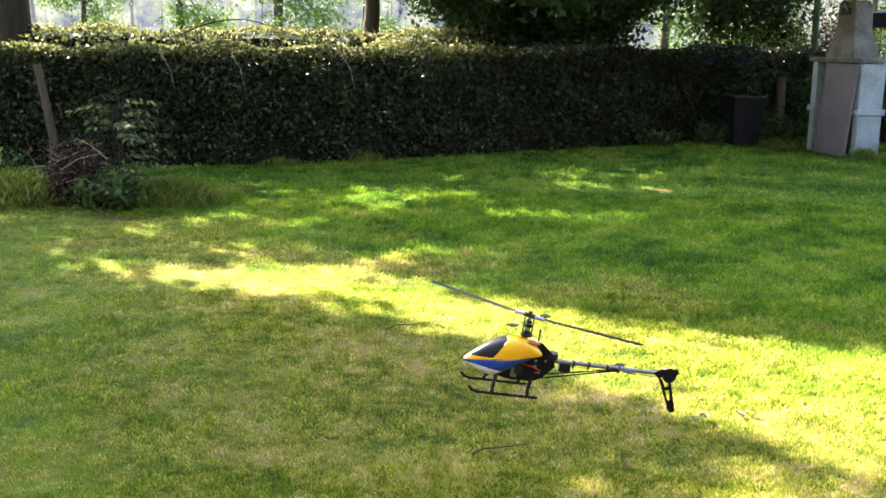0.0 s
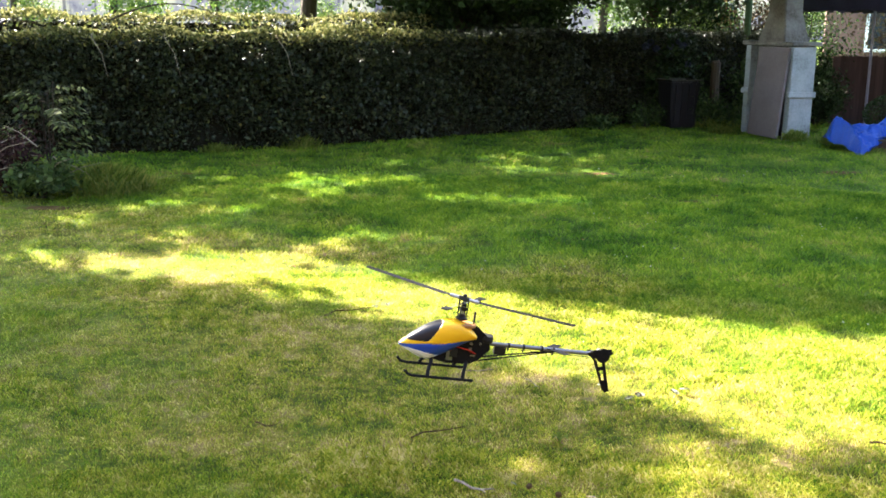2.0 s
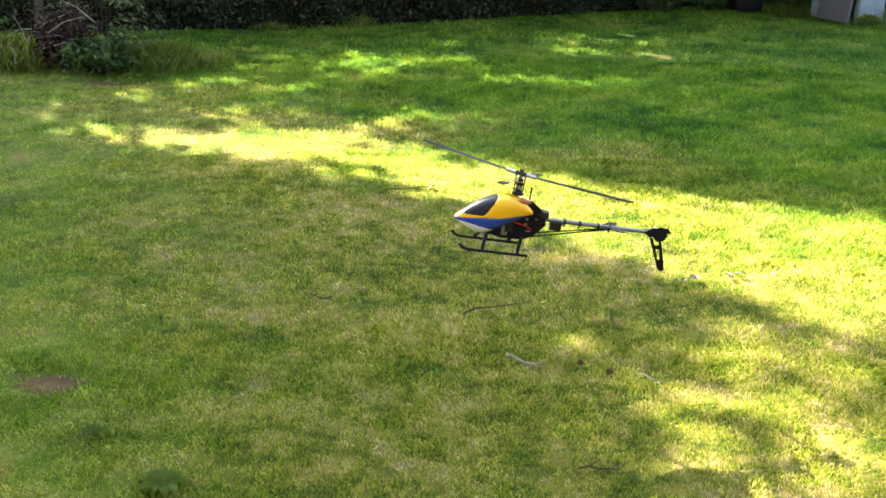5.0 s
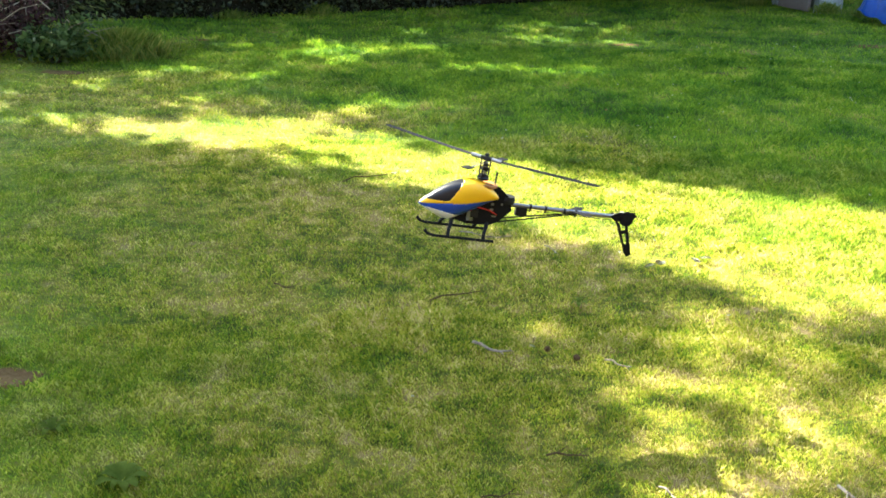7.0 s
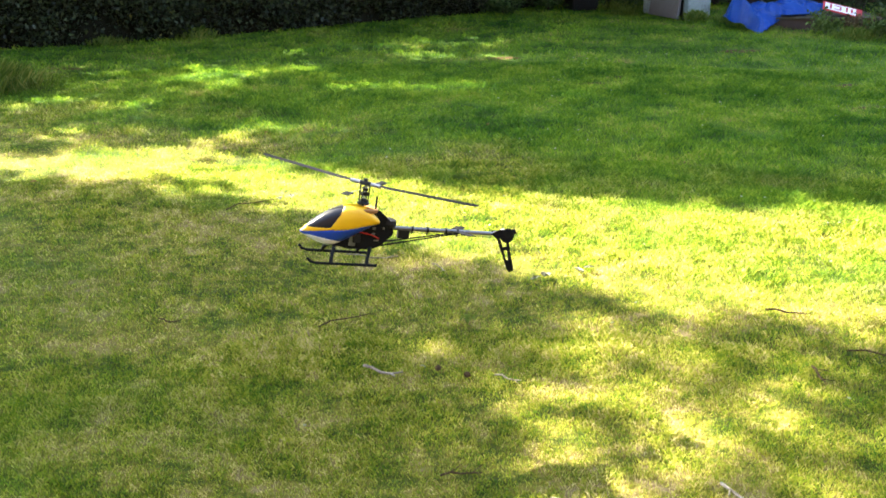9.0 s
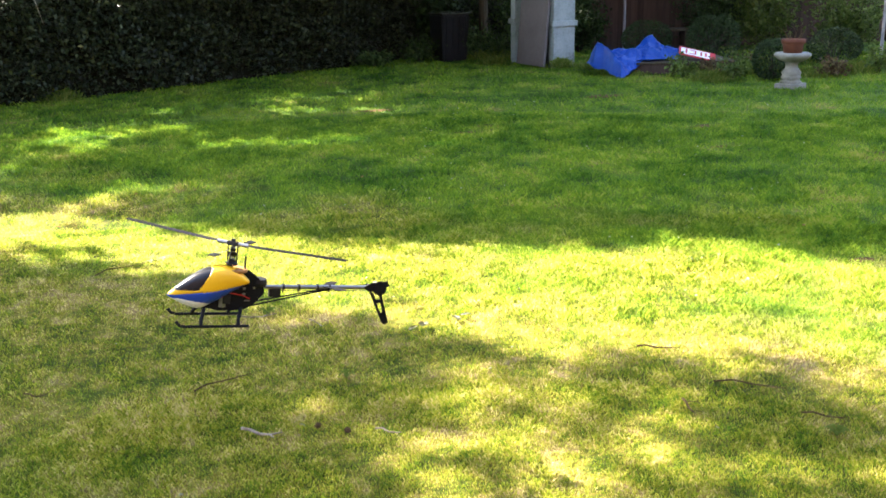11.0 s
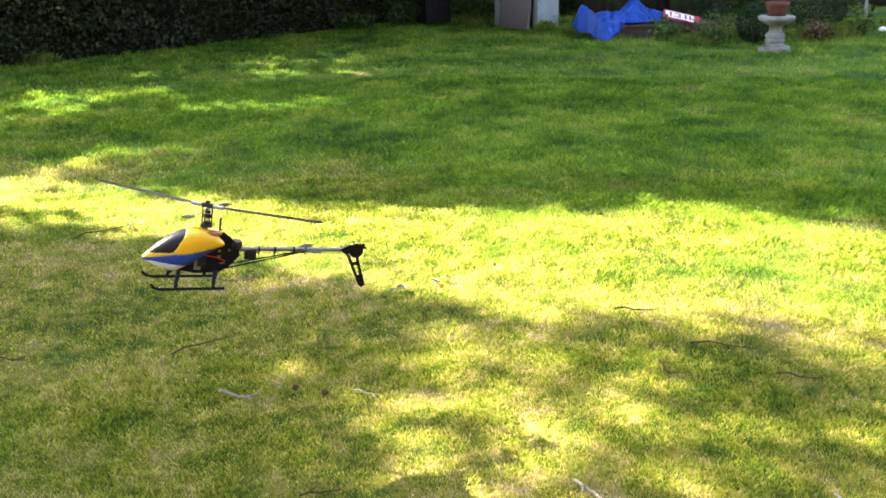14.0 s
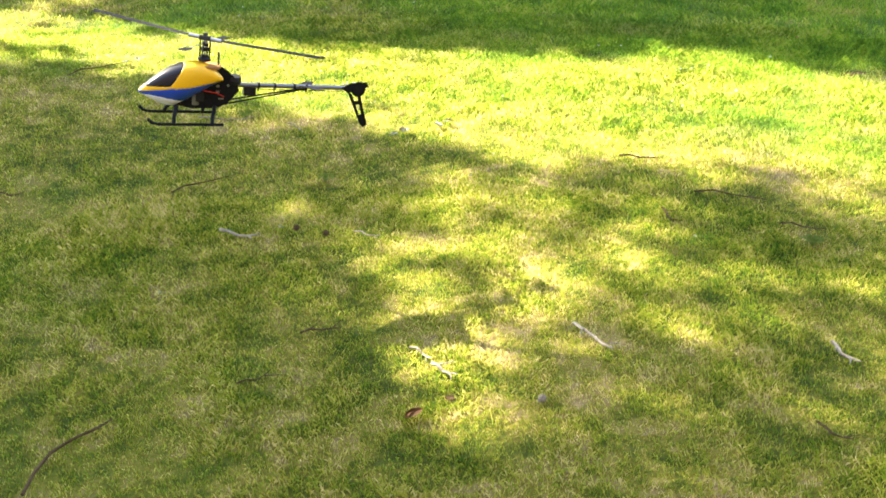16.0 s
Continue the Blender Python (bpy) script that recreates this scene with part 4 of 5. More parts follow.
layered_shrub(-2.95, 9.35, 31)
plant("withered_shrub", -3.22, 9.0, 0.30, 0.55, 1500, 0.045, 32, M_PURPLE_LEAF, "withered purple-brown shrub beside the post", stems=14)
plant("garden_shrub", -2.85, 8.75, 0.32, 0.35, 1500, 0.06, 33, M_SHRUB, "low dark green shrub at the bed's edge", flat=0.3)
plant("garden_shrub", -4.6, 9.9, 0.5, 0.45, 1800, 0.05, 34, M_SHRUB, "low green weeds under the hedge", flat=0.3)
random.seed(8)
for k in range(26):
    bm = bmesh.new()
    a = Vector((random.uniform(-3.6, -2.7), random.uniform(8.6, 9.3), random.uniform(0.05, 0.5)))
    d = Vector((random.uniform(-0.4, 0.4), random.uniform(-0.3, 0.3), random.uniform(-0.3, 0.3)))
    a.z = max(a.z, 0.03 + max(0, -d.z))
    tube(bm, [a, a + d * 0.5 + Vector((0, 0, 0.03)), a + d], [0.006, 0.004, 0.002], 5)
    tagged(mesh_object("dead_twig", bm, M_DEAD), "pale dead twig in the withered shrub", "twig", "dead twigs")
grass_tuft("grass_tuft", -2.45, 9.2, 0.40, 0.24, 5200, 41, M_LONG_GRASS, "tuft of long uncut grass beside the shrubs")
grass_tuft("grass_tuft", -3.85, 9.1, 0.5, 0.28, 4200, 42, M_LONG_GRASS, "tuft of long uncut grass at the post's foot")
grass_tuft("grass_tuft", -4.7, 9.0, 0.55, 0.30, 2400, 43, M_LONG_GRASS, "tuft of long straw-coloured grass")
for k, (gx0, gy0, gr) in enumerate([(-1.9, 12.1, 0.3), (-0.9, 12.45, 0.25), (5.2, 14.9, 0.35), (5.0, 14.2, 0.2), (5.7, 13.3, 0.2), (6.1, 12.9, 0.3), (6.0, 11.9, 0.3), (6.9, 11.6, 0.4), (7.6, 11.4, 0.4), (8.0, 10.9, 0.4), (6.6, 10.9, 0.3), (8.6, 11.0, 0.45), (5.5, 15.3, 0.4), (7.4, 12.4, 0.4), (8.5, 12.2, 0.5)]):
    grass_tuft("grass_tuft", gx0, gy0, gr, 0.11 + 0.04 * (k % 3), 700, 50 + k, M_LONG_GRASS, "rough uncut grass along the garden's edge")
bm = bmesh.new()
arch = [Vector((-3.05 + 1.25 * f, 12.3 + 0.1 * f, 1.40 + 0.30 * math.sin(math.pi * (0.12 + 0.7 * f)))) for f in np.linspace(0, 1, 9)]
tube(bm, arch, [0.012 - 0.001 * k for k in range(9)], 6)
tagged(mesh_object("loose_branch", bm, M_BARK), "bare arching branch lying on the hedge top", "branch")

for sx, sy in ((-2.35, 11.55), (-1.15, 11.95), (-3.1, 11.4)):
    bm = bmesh.new()
    tube(bm, [(sx, sy + 0.25, 1.36), (sx + 0.04, sy + 0.02, 1.33), (sx + 0.16, sy - 0.06, 1.15), (sx + 0.22, sy - 0.08, 0.9)], [0.006, 0.005, 0.004, 0.002], 5)
    tagged(mesh_object("hanging_shoot", bm, M_DEAD), "thin bare shoot hanging from the hedge", "shoot", "hedge shoots")

# the dark bin and its neighbours
bin_root = thing("rubbish_bin", pose(4.6, 15.1, 0, 0, 0, 12), "black plastic garden bin in the shade of the hedge", "bin")
bm = bmesh.new()
loft(bm, [[(sx * a, sy * b, z) for sx, sy in ((-1, -1), (1, -1), (1, 1), (-1, 1))] for a, b, z in ((0.21, 0.19, 0.0), (0.24, 0.22, 0.70))])
bmesh.ops.bevel(bm, geom=list(bm.edges), offset=0.02, segments=2, affect="EDGES")
part("body", bm, M_BLACK, bin_root)
bm = bmesh.new()
for sx, sy, lx, ly in ((0, -0.23, 0.52, 0.03), (0, 0.23, 0.52, 0.03), (-0.25, 0, 0.03, 0.48), (0.25, 0, 0.03, 0.48)):
    box(bm, (sx, sy, 0.71), (lx, ly, 0.022), bevel=0.006)
part("rim", bm, material("pale_bin_rim", [(0.3, (0.02, 0.02, 0.015)), (0.7, (0.06, 0.06, 0.04))], 9, 0.6), bin_root, "pale worn rim")
for k in range(4):
    bm = bmesh.new()
    box(bm, (-0.16 + 0.107 * k, -0.212, 0.36), (0.02, 0.02, 0.6), pose(0, 0, 0, 4, 0, 0), 0.004)
    part("rib", bm, M_BLACK, bin_root)
plant("hydrangea", 4.55, 15.75, 0.5, 1.15, 3000, 0.08, 61, M_LEAF_DARK, "dark hydrangea bush with pale blue flower heads")
rng = np.random.default_rng(62)
for k in range(7):
    c = Vector((4.55 + rng.uniform(-0.45, 0.35), 15.55 + rng.uniform(-0.25, 0.15), rng.uniform(0.85, 1.28)))
    pts = rng.normal(size=(140, 3))
    pts /= np.linalg.norm(pts, axis=1, keepdims=True)
    ob = polygons_object("hydrangea_flower", leaf_points(pts * (0.055, 0.055, 0.045), 0.025, rng, slim=0.9), 4, M_BLUE_FLOWER)
    ob.location = c
    tagged(ob, "round pale blue hydrangea flower head", "flower", "hydrangea flowers")
for k, (px, py, pr, ph) in enumerate([(5.0, 15.0, 0.28, 0.55), (5.25, 14.85, 0.22, 0.42), (4.1, 15.0, 0.3, 0.34), (3.3, 14.5, 0.3, 0.22)]):
    plant("tall_weed", px, py, pr, ph, 900, 0.05, 160 + k, M_SHRUB, "tall green weeds growing along the hedge foot", "weed", stems=6, group="weeds by the hedge")
bm = bmesh.new()
tube(bm, [(0, 0, -0.05), (0.01, 0, 0.95), (0.01, 0, 0.99)], [0.075, 0.07, 0.05], 10)
tagged(mesh_object("wooden_post", bm, M_WOOD_GREY), "short grey wooden post beside the bin", "post").location = (5.28, 15.5, 0)
bm = bmesh.new()
tube(bm, [(0, 0, -0.05), (0, 0, 3.4)], 0.06, 8)
tagged(mesh_object("mossy_pole", bm, material("mossy_wood", [(0.3, (0.03, 0.06, 0.02)), (0.7, (0.06, 0.10, 0.035))], 6, 0.9, bump=0.01)), "tall green mossy pole behind the barbecue", "pole").location = (6.3, 17.0, 0)
for k, (px, py, pr, ph, mt, lb) in enumerate([(5.2, 17.2, 0.9, 1.25, M_SHRUB, "mixed green shrub behind the bin"), (5.9, 18.6, 0.9, 1.5, M_LIGHT_LEAF, "sunlit light green shrub behind the barbecue"), (7.0, 18.2, 0.7, 2.3, M_RUST_LEAF, "tall shrub with rusty brown leaves"),
                                              (7.2, 16.4, 0.7, 1.1, M_LEAF_DARK, "dark shrub beside the barbecue"), (8.2, 19.0, 1.1, 2.2, M_SHRUB, "tall loose shrub before the house"), (9.6, 17.6, 1.0, 1.9, M_RUST_LEAF, "brownish shrub before the house"),
                                              (8.9, 14.6, 0.55, 1.25, M_BOX_LEAF, "dark drooping shrub in the bed"), (9.5, 14.2, 0.5, 1.1, M_LIGHT_LEAF, "light green leafy shrub"), (10.6, 13.4, 0.7, 0.95, M_LIGHT_LEAF, "light green leafy shrub"), (11.5, 16.5, 1.2, 2.0, M_LEAF_DARK, "dark green shrub by the fence"), (6.3, 16.0, 0.5, 0.9, M_SHRUB, "green shrub beside the barbecue"), (6.9, 15.4, 0.45, 0.75, M_LEAF_DARK, "dark shrub beside the barbecue"), (7.6, 17.4, 0.6, 0.9, M_LEAF_DARK, "dark low shrub behind the fence")]):
    plant("garden_shrub", px, py, pr, ph, 4200, 0.06, 70 + k, mt, lb)
for k, (px, py, pr, ph) in enumerate([(7.5, 14.25, 0.40, 0.55), (8.0, 13.15, 0.42, 0.66), (7.38, 10.75, 0.25, 0.5), (9.05, 11.8, 0.36, 0.52)]):
    plant("boxwood_ball", px, py, pr, ph, 3400, 0.03, 90 + k, M_BOX_LEAF, "round clipped dark green boxwood bush", ball=True, group="boxwood bushes")

# raised bed, tarpaulin and sign
bed = thing("raised_bed", pose(6.85, 12.2, 0, 0, 0, -14), "low dark wooden box with a flat lid", "box")
for sx, sy, lx, ly in ((0, -0.45, 1.3, 0.05), (0, 0.45, 1.3, 0.05), (-0.63, 0, 0.05, 0.85), (0.63, 0, 0.05, 0.85)):
    bm = bmesh.new()
    box(bm, (sx, sy, 0.06), (lx, ly, 0.16), bevel=0.006)
    part("side_board", bm, M_WOOD_DARK, bed)
for k in range(5):
    bm = bmesh.new()
    box(bm, (0, -0.4 + 0.2 * k, 0.155), (1.36, 0.19, 0.025), bevel=0.004)
    part("plank", bm, M_WOOD_GREY, bed)


def tarpaulin():
    """A sheet thrown over the box: a rolled lobe, a front corner hanging to the grass, a raised fold behind, the other end lying on the lid."""
    bm = bmesh.new()
    nu, nv = 110, 84
    m, to_box = pose(6.2, 12.0, 0, 0, 0, -27), pose(6.85, 12.2, 0, 0, 0, -14).inverted()
    bump = lambda d, w: math.exp(-(d / w) ** 2)
    rows = []
    for i in range(nu + 1):
        row = []
        u = i / nu
        front = float(np.interp(u, [0, 0.18, 0.38, 0.46, 0.60, 0.8, 1], [-0.12, -0.26, -0.64, -0.44, -0.10, 0.04, 0.20]))
        back = float(np.interp(u, [0, 0.5, 1], [0.30, 0.72, 0.62]))
        for j in range(nv + 1):
            v = j / nv
            x, y = -0.64 + 1.18 * u, front + (back - front) * v
            b = to_box @ (m @ Vector((x, y, 0)))
            lid = 0.178 if abs(b.x) < 0.70 and abs(b.y) < 0.48 else 0.0
            f = min(1.0, max(0.0, ((x + 0.52) * 0.50 - (y + 0.02) * 0.86) / 0.62))
            off = abs((x + 0.52) * 0.86 + (y + 0.02) * 0.50)
            lobe = (0.36 - 0.20 * f) * bump(off, 0.15 + 0.10 * f)
            wing = 0.25 * min(1.0, v * 2.6) * bump(max(0.0, -0.25 - x), 0.25)
            fold = 0.17 * bump(x - 0.16, 0.11) * bump(y - 0.60, 0.14)
            ang, rad = math.atan2(y + 0.75, x + 0.17), math.hypot(x + 0.17, y + 0.75)
            crease = (0.45 - abs(noise.noise(Vector((ang * 2.2, rad * 2.4, 2.0))))) * 0.12 + (0.45 - abs(noise.noise(Vector((x * 9 + y * 4, y * 8 - x * 3, 5.0))))) * 0.05 + (0.4 - abs(noise.noise(Vector((x * 20, y * 17, 1.0))))) * 0.022
            rise = min(1.0, v * 5.5) * min(1.0, (1 - v) * 6.0 + 0.2) * min(1.0, 0.15 + u * 9)
            z = max(lid, (max(lobe, wing) + fold) * rise + crease * (0.2 + 0.8 * rise)) + 0.010
            hem = float(np.interp(u, [0, 0.2, 0.38, 0.5, 0.6], [0.15, 0.09, 0.0, 0.08, 0.17]))
            z = max(z, hem + 0.03 * noise.noise(Vector((x * 9, y * 9, 4))))
            row.append(bm.verts.new((x + 0.035 * noise.noise(Vector((x * 5, y * 5, 7))), y + 0.05 * noise.noise(Vector((x * 7, y * 5, 3))), max(0.014, z))))
        rows.append(row)
    for i in range(nu):
        for j in range(nv):
            bm.faces.new((rows[i][j], rows[i + 1][j], rows[i + 1][j + 1], rows[i][j + 1]))
    bmesh.ops.solidify(bm, geom=list(bm.faces), thickness=0.004)
    ob = mesh_object("tarpaulin", bm, M_TARP, True)
    ob.matrix_world = m
    return tagged(ob, "crumpled bright blue tarpaulin thrown over the wooden box", "tarpaulin")


tarpaulin()
sign = thing("estate_sign", pose(6.98, 11.84, 0.245, 18, 13, -26) @ Matrix.Scale(0.85, 4), "small red and white board lying on the box", "sign")
bm = bmesh.new()
box(bm, (0, 0, 0), (0.56, 0.30, 0.012), bevel=0.002)
part("board", bm, M_SIGN_RED, sign)
bm = bmesh.new()
box(bm, (-0.03, 0, 0.009), (0.44, 0.22, 0.004))
face = part("face", bm, M_PAINT, sign, "white lettered face")
for bx, by, lx, ly in ((-0.17, 0.0, 0.03, 0.16), (-0.07, 0.06, 0.10, 0.025), (-0.07, -0.06, 0.10, 0.025), (-0.03, 0.0, 0.025, 0.12), (0.06, 0.0, 0.03, 0.14), (0.13, 0.0, 0.03, 0.14)):
    bm = bmesh.new()
    box(bm, (bx, by, 0.013), (lx, ly, 0.003))
    part("bar", bm, M_SIGN_RED, face)

# stone pedestal and pot
ped = thing("garden_pedestal", pose(7.1, 9.98, 0.0), "pale cast-stone baluster pedestal on the lawn's edge", "pedestal")
bm = bmesh.new()
box(bm, (0, 0, 0.025), (0.265, 0.265, 0.07), pose(0, 0, 0, 0, 0, 30), 0.012)
part("plinth", bm, M_STONE, ped)
bm = bmesh.new()
lathe(bm, [(0.115, 0.058), (0.12, 0.08), (0.095, 0.095), (0.10, 0.105), (0.115, 0.125), (0.10, 0.145), (0.098, 0.155), (0.112, 0.175), (0.095, 0.20), (0.072, 0.225), (0.068, 0.27), (0.08, 0.29), (0.105, 0.305)], 24)
part("column", bm, M_STONE, ped, smooth=True)
bm = bmesh.new()
lathe(bm, [(0.10, 0.30), (0.155, 0.325), (0.19, 0.35), (0.205, 0.37), (0.202, 0.39), (0.18, 0.40)], 32)
for v in bm.verts:
    r = math.hypot(v.co.x, v.co.y)
    if r > 0.18:
        a = math.atan2(v.co.y, v.co.x)
        v.co.x += 0.012 * math.cos(a) * math.sin(a * 16)
        v.co.y += 0.012 * math.sin(a) * math.sin(a * 16)
part("bowl_rim", bm, M_STONE, ped, "scalloped stone rim", True)
pot = thing("flower_pot", pose(7.1, 9.98, 0.4), "terracotta pot with red rim and dry plant", "flower pot")
bm = bmesh.new()
lathe(bm, [(0.10, 0.0), (0.118, 0.10), (0.118, 0.101), (0.13, 0.102), (0.133, 0.15), (0.12, 0.152), (0.112, 0.13), (0.01, 0.125)], 24)
part("pot", bm, M_TERRACOTTA, pot, smooth=True)
rng = np.random.default_rng(77)
for k in range(9):
    a = k * 0.7
    bm = bmesh.new()
    tube(bm, [(0.05 * math.cos(a), 0.05 * math.sin(a), 0.12), (0.09 * math.cos(a), 0.09 * math.sin(a), 0.2), (0.13 * math.cos(a + 0.3), 0.13 * math.sin(a + 0.3), 0.24 + 0.06 * rng.random())], [0.004, 0.003, 0.0015], 5)
    part("stalk", bm, M_RUST_LEAF, pot)
for k, (px, py) in enumerate([(6.95, 11.35), (7.5, 11.6), (7.75, 11.0), (8.2, 10.7), (6.5, 11.3), (8.9, 10.75), (7.9, 12.2), (6.9, 10.9)]):
    plant("bedding_plant", px, py, 0.2, 0.22 + 0.06 * (k % 3), 420, 0.05, 120 + k, M_LIGHT_LEAF if k % 3 else M_RUST_LEAF, "small pale-leaved plant in the bed", "plant", stems=4)

# fence, tent, stove and house
fence = thing("wooden_fence", pose(0, 0, 0), "dark brown stained wooden garden fence", "fence")
for k in range(58):
    f = k / 33
    bm = bmesh.new()
    box(bm, (7.3 + 3.6 * f, 15.7 - 0.6 * f, 0.52), (0.118, 0.022, 1.08 + 0.02 * math.sin(k * 3)), pose(0, 0, 0, 0, 0, -9.5), 0.003)
    part("slat", bm, M_WOOD_DARK, fence)
for z in (0.25, 0.85):
    bm = bmesh.new()
    box(bm, (10.4, 15.22, z), (6.3, 0.03, 0.09), pose(0, 0, 0, 0, 0, -9.5), 0.003)
    part("rail", bm, M_WOOD_DARK, fence)
bench = thing("garden_bench", pose(8.15, 14.75, 0, 0, 0, -10), "low grey wooden bench before the fence", "bench")
bm = bmesh.new()
box(bm, (0, 0, 0.36), (0.62, 0.3, 0.035), bevel=0.006)
part("seat", bm, M_WOOD_GREY, bench)
for sx in (-0.26, 0.26):
    bm = bmesh.new()
    box(bm, (sx, 0, 0.17), (0.05, 0.26, 0.36), bevel=0.005)
    part("leg", bm, M_WOOD_DARK, bench)
tent = thing("party_tent", pose(0, 0, 0), "pale party tent with dark valance on grey poles", "tent")
CORNERS = [(6.45, 15.3), (9.47, 11.4), (12.6, 13.8), (9.6, 17.8)]
for x, y in CORNERS[1:] + [(7.52, 15.05)]:
    bm = bmesh.new()
    tube(bm, [(x, y, -0.02), (x, y, 1.95)], 0.021, 10)
    part("pole", bm, M_POLE, tent)
bm = bmesh.new()
peak = bm.verts.new((9.5, 14.6, 2.75))
eave = [bm.verts.new((x, y, 1.95)) for x, y in CORNERS]
for k in range(4):
    bm.faces.new((eave[k], eave[(k + 1) % 4], peak))
bmesh.ops.solidify(bm, geom=list(bm.faces), thickness=0.006)
part("roof", bm, M_TENT, tent, "pale lavender roof cloth")
for k in range(4):
    (x0, y0), (x1, y1) = CORNERS[k], CORNERS[(k + 1) % 4]
    bm = bmesh.new()
    n = 24
    lo, hi = [], []
    for i in range(n + 1):
        f = i / n
        w = 0.015 * math.sin(i * 1.9)
        hi.append(bm.verts.new((x0 + (x1 - x0) * f + w, y0 + (y1 - y0) * f - w, 1.945)))
        lo.append(bm.verts.new((x0 + (x1 - x0) * f - w, y0 + (y1 - y0) * f + w, 1.74 + 0.02 * math.cos(i * 2.6))))
    for i in range(n):
        bm.faces.new((lo[i], lo[i + 1], hi[i + 1], hi[i]))
    bmesh.ops.solidify(bm, geom=list(bm.faces), thickness=0.005)
    part("valance", bm, M_TENT_EDGE, tent, "dark hanging valance")
stove = thing("garden_stove", pose(10.05, 11.75, 0), "dark rusty bulbous garden stove on legs", "stove")
bm = bmesh.new()
lathe(bm, [(0.10, 0.28), (0.22, 0.31), (0.28, 0.42), (0.28, 0.55), (0.22, 0.68), (0.14, 0.80), (0.11, 0.95), (0.10, 1.35), (0.12, 1.36), (0.12, 1.39)], 22)
part("body", bm, M_IRON, stove, smooth=True)
bm = bmesh.new()
lathe(bm, [(0.10, -0.02), (0.13, -0.015), (0.13, 0.03), (0.10, 0.035)], 18)
bmesh.ops.transform(bm, matrix=pose(-0.20, -0.19, 0.47, 90, 0, -45), verts=bm.verts)
part("fire_door", bm, M_BLACK, stove)
for k in range(3):
    a = k * 2.094 + 0.5
    bm = bmesh.new()
    tube(bm, [(0.12 * math.cos(a), 0.12 * math.sin(a), 0.31), (0.2 * math.cos(a), 0.2 * math.sin(a), 0.0)], [0.022, 0.018], 8)
    part("leg", bm, M_IRON, stove)
bm = bmesh.new()
lathe(bm, [(0.02, 0.0), (0.05, 0.01), (0.055, 0.035), (0.03, 0.06)], 10)
tagged(mesh_object("white_stone", bm, M_PAINT, True), "small white stone beside the pole", "stone").location = (9.6, 11.2, 0.0)

house = thing("brick_house", pose(18.2, 27.0, 0, 0, 0, -24), "pale red brick house with tiled roof behind the garden", "house")
bm = bmesh.new()
box(bm, (0, 3, 1.5), (11, 6, 3.1))
part("wall", bm, M_BRICK, house)
bm = bmesh.new()
loft(bm, [[(-5.9, -0.5, 2.95), (-5.9, 6.5, 2.95), (-5.9, 3, 6.0)], [(5.9, -0.5, 2.95), (5.9, 6.5, 2.95), (5.9, 3, 6.0)]])
part("roof", bm, M_ROOF, house, "red tiled roof")
for wx in (-3.6, 0.2, 3.6):
    bm = bmesh.new()
    for sx, sz, lx, lz in ((0, 0.62, 1.6, 0.09), (0, -0.62, 1.6, 0.09), (-0.76, 0, 0.09, 1.2), (0.76, 0, 0.09, 1.2), (0, 0, 0.07, 1.2)):
        box(bm, (wx + sx, -0.03, 1.5 + sz), (lx, 0.1, lz))
    frame_part = part("window", bm, M_PAINT, house, "white framed window")
    bm = bmesh.new()
    box(bm, (wx, -0.01, 1.5), (1.45, 0.03, 1.18))
    part("pane", bm, M_GLASS, frame_part)


def smooth_noise(x, y, size, seed):
    g = np.random.default_rng(seed).random((96, 96))
    u, v = x / size + 48, y / size + 24
    i, j = np.floor(u).astype(int) % 95, np.floor(v).astype(int) % 95
    f, h = u - np.floor(u), v - np.floor(v)
    f, h = f * f * (3 - 2 * f), h * h * (3 - 2 * h)
    return (g[i, j] * (1 - f) + g[i + 1, j] * f) * (1 - h) + (g[i, j + 1] * (1 - f) + g[i + 1, j + 1] * f) * h


# ---- what lies on the lawn ----
BARE = [(3.38, 4.05, 0.13, 0.06), (-1.2, 2.88, 0.2, 0.10), (5.35, 6.3, 0.28, 0.12), (4.84, 7.94, 0.28, 0.12), (4.46, 7.02, 0.22, 0.08), (4.92, 10.28, 0.4, 0.2), (2.3, 10.13, 0.35, 0.12),
        (2.78, 8.47, 0.3, 0.1), (3.04, 8.76, 0.2, 0.08), (0.69, 2.0, 0.035, 0.02), (-1.95, 10.2, 0.25, 0.09), (-2.75, 8.3, 0.4, 0.16)]
M_EARTH = material("bare_earth", [(0.3, (0.055, 0.034, 0.014)), (0.7, (0.13, 0.085, 0.036))], 9, 0.95, gloss=0.05, bump=0.02, bump_scale=45)
for k, (x, y, a, b) in enumerate(BARE):
    bm = bmesh.new()
    hub = bm.verts.new((0, 0, 0.004))
    ring = []
    for i in range(22):
        t = 2 * math.pi * i / 22
        q = 1 + 0.35 * noise.noise(Vector((math.cos(t) * 1.7, math.sin(t) * 1.7, k * 3.1)))
        ring.append([bm.verts.new((a * q * f * math.cos(t), b * q * f * math.sin(t), z + 0.006 * noise.noise(Vector((i, f * 9, k))))) for f, z in ((0.4, 0.003), (0.6, 0.001), (0.8, -0.03))])
    for i in range(22):
        p, q = ring[i], ring[(i + 1) % 22]
        bm.faces.new((hub, p[0], q[0]))
        for j in (0, 1):
            bm.faces.new((p[j], p[j + 1], q[j + 1], q[j]))
    ob = mesh_object("bare_patch", bm, M_EARTH, True)
    ob.location = (x, y, float(swell(x, y)))
    tagged(ob, "worn patch of bare brown earth in the lawn", "bare earth", kind="structure")

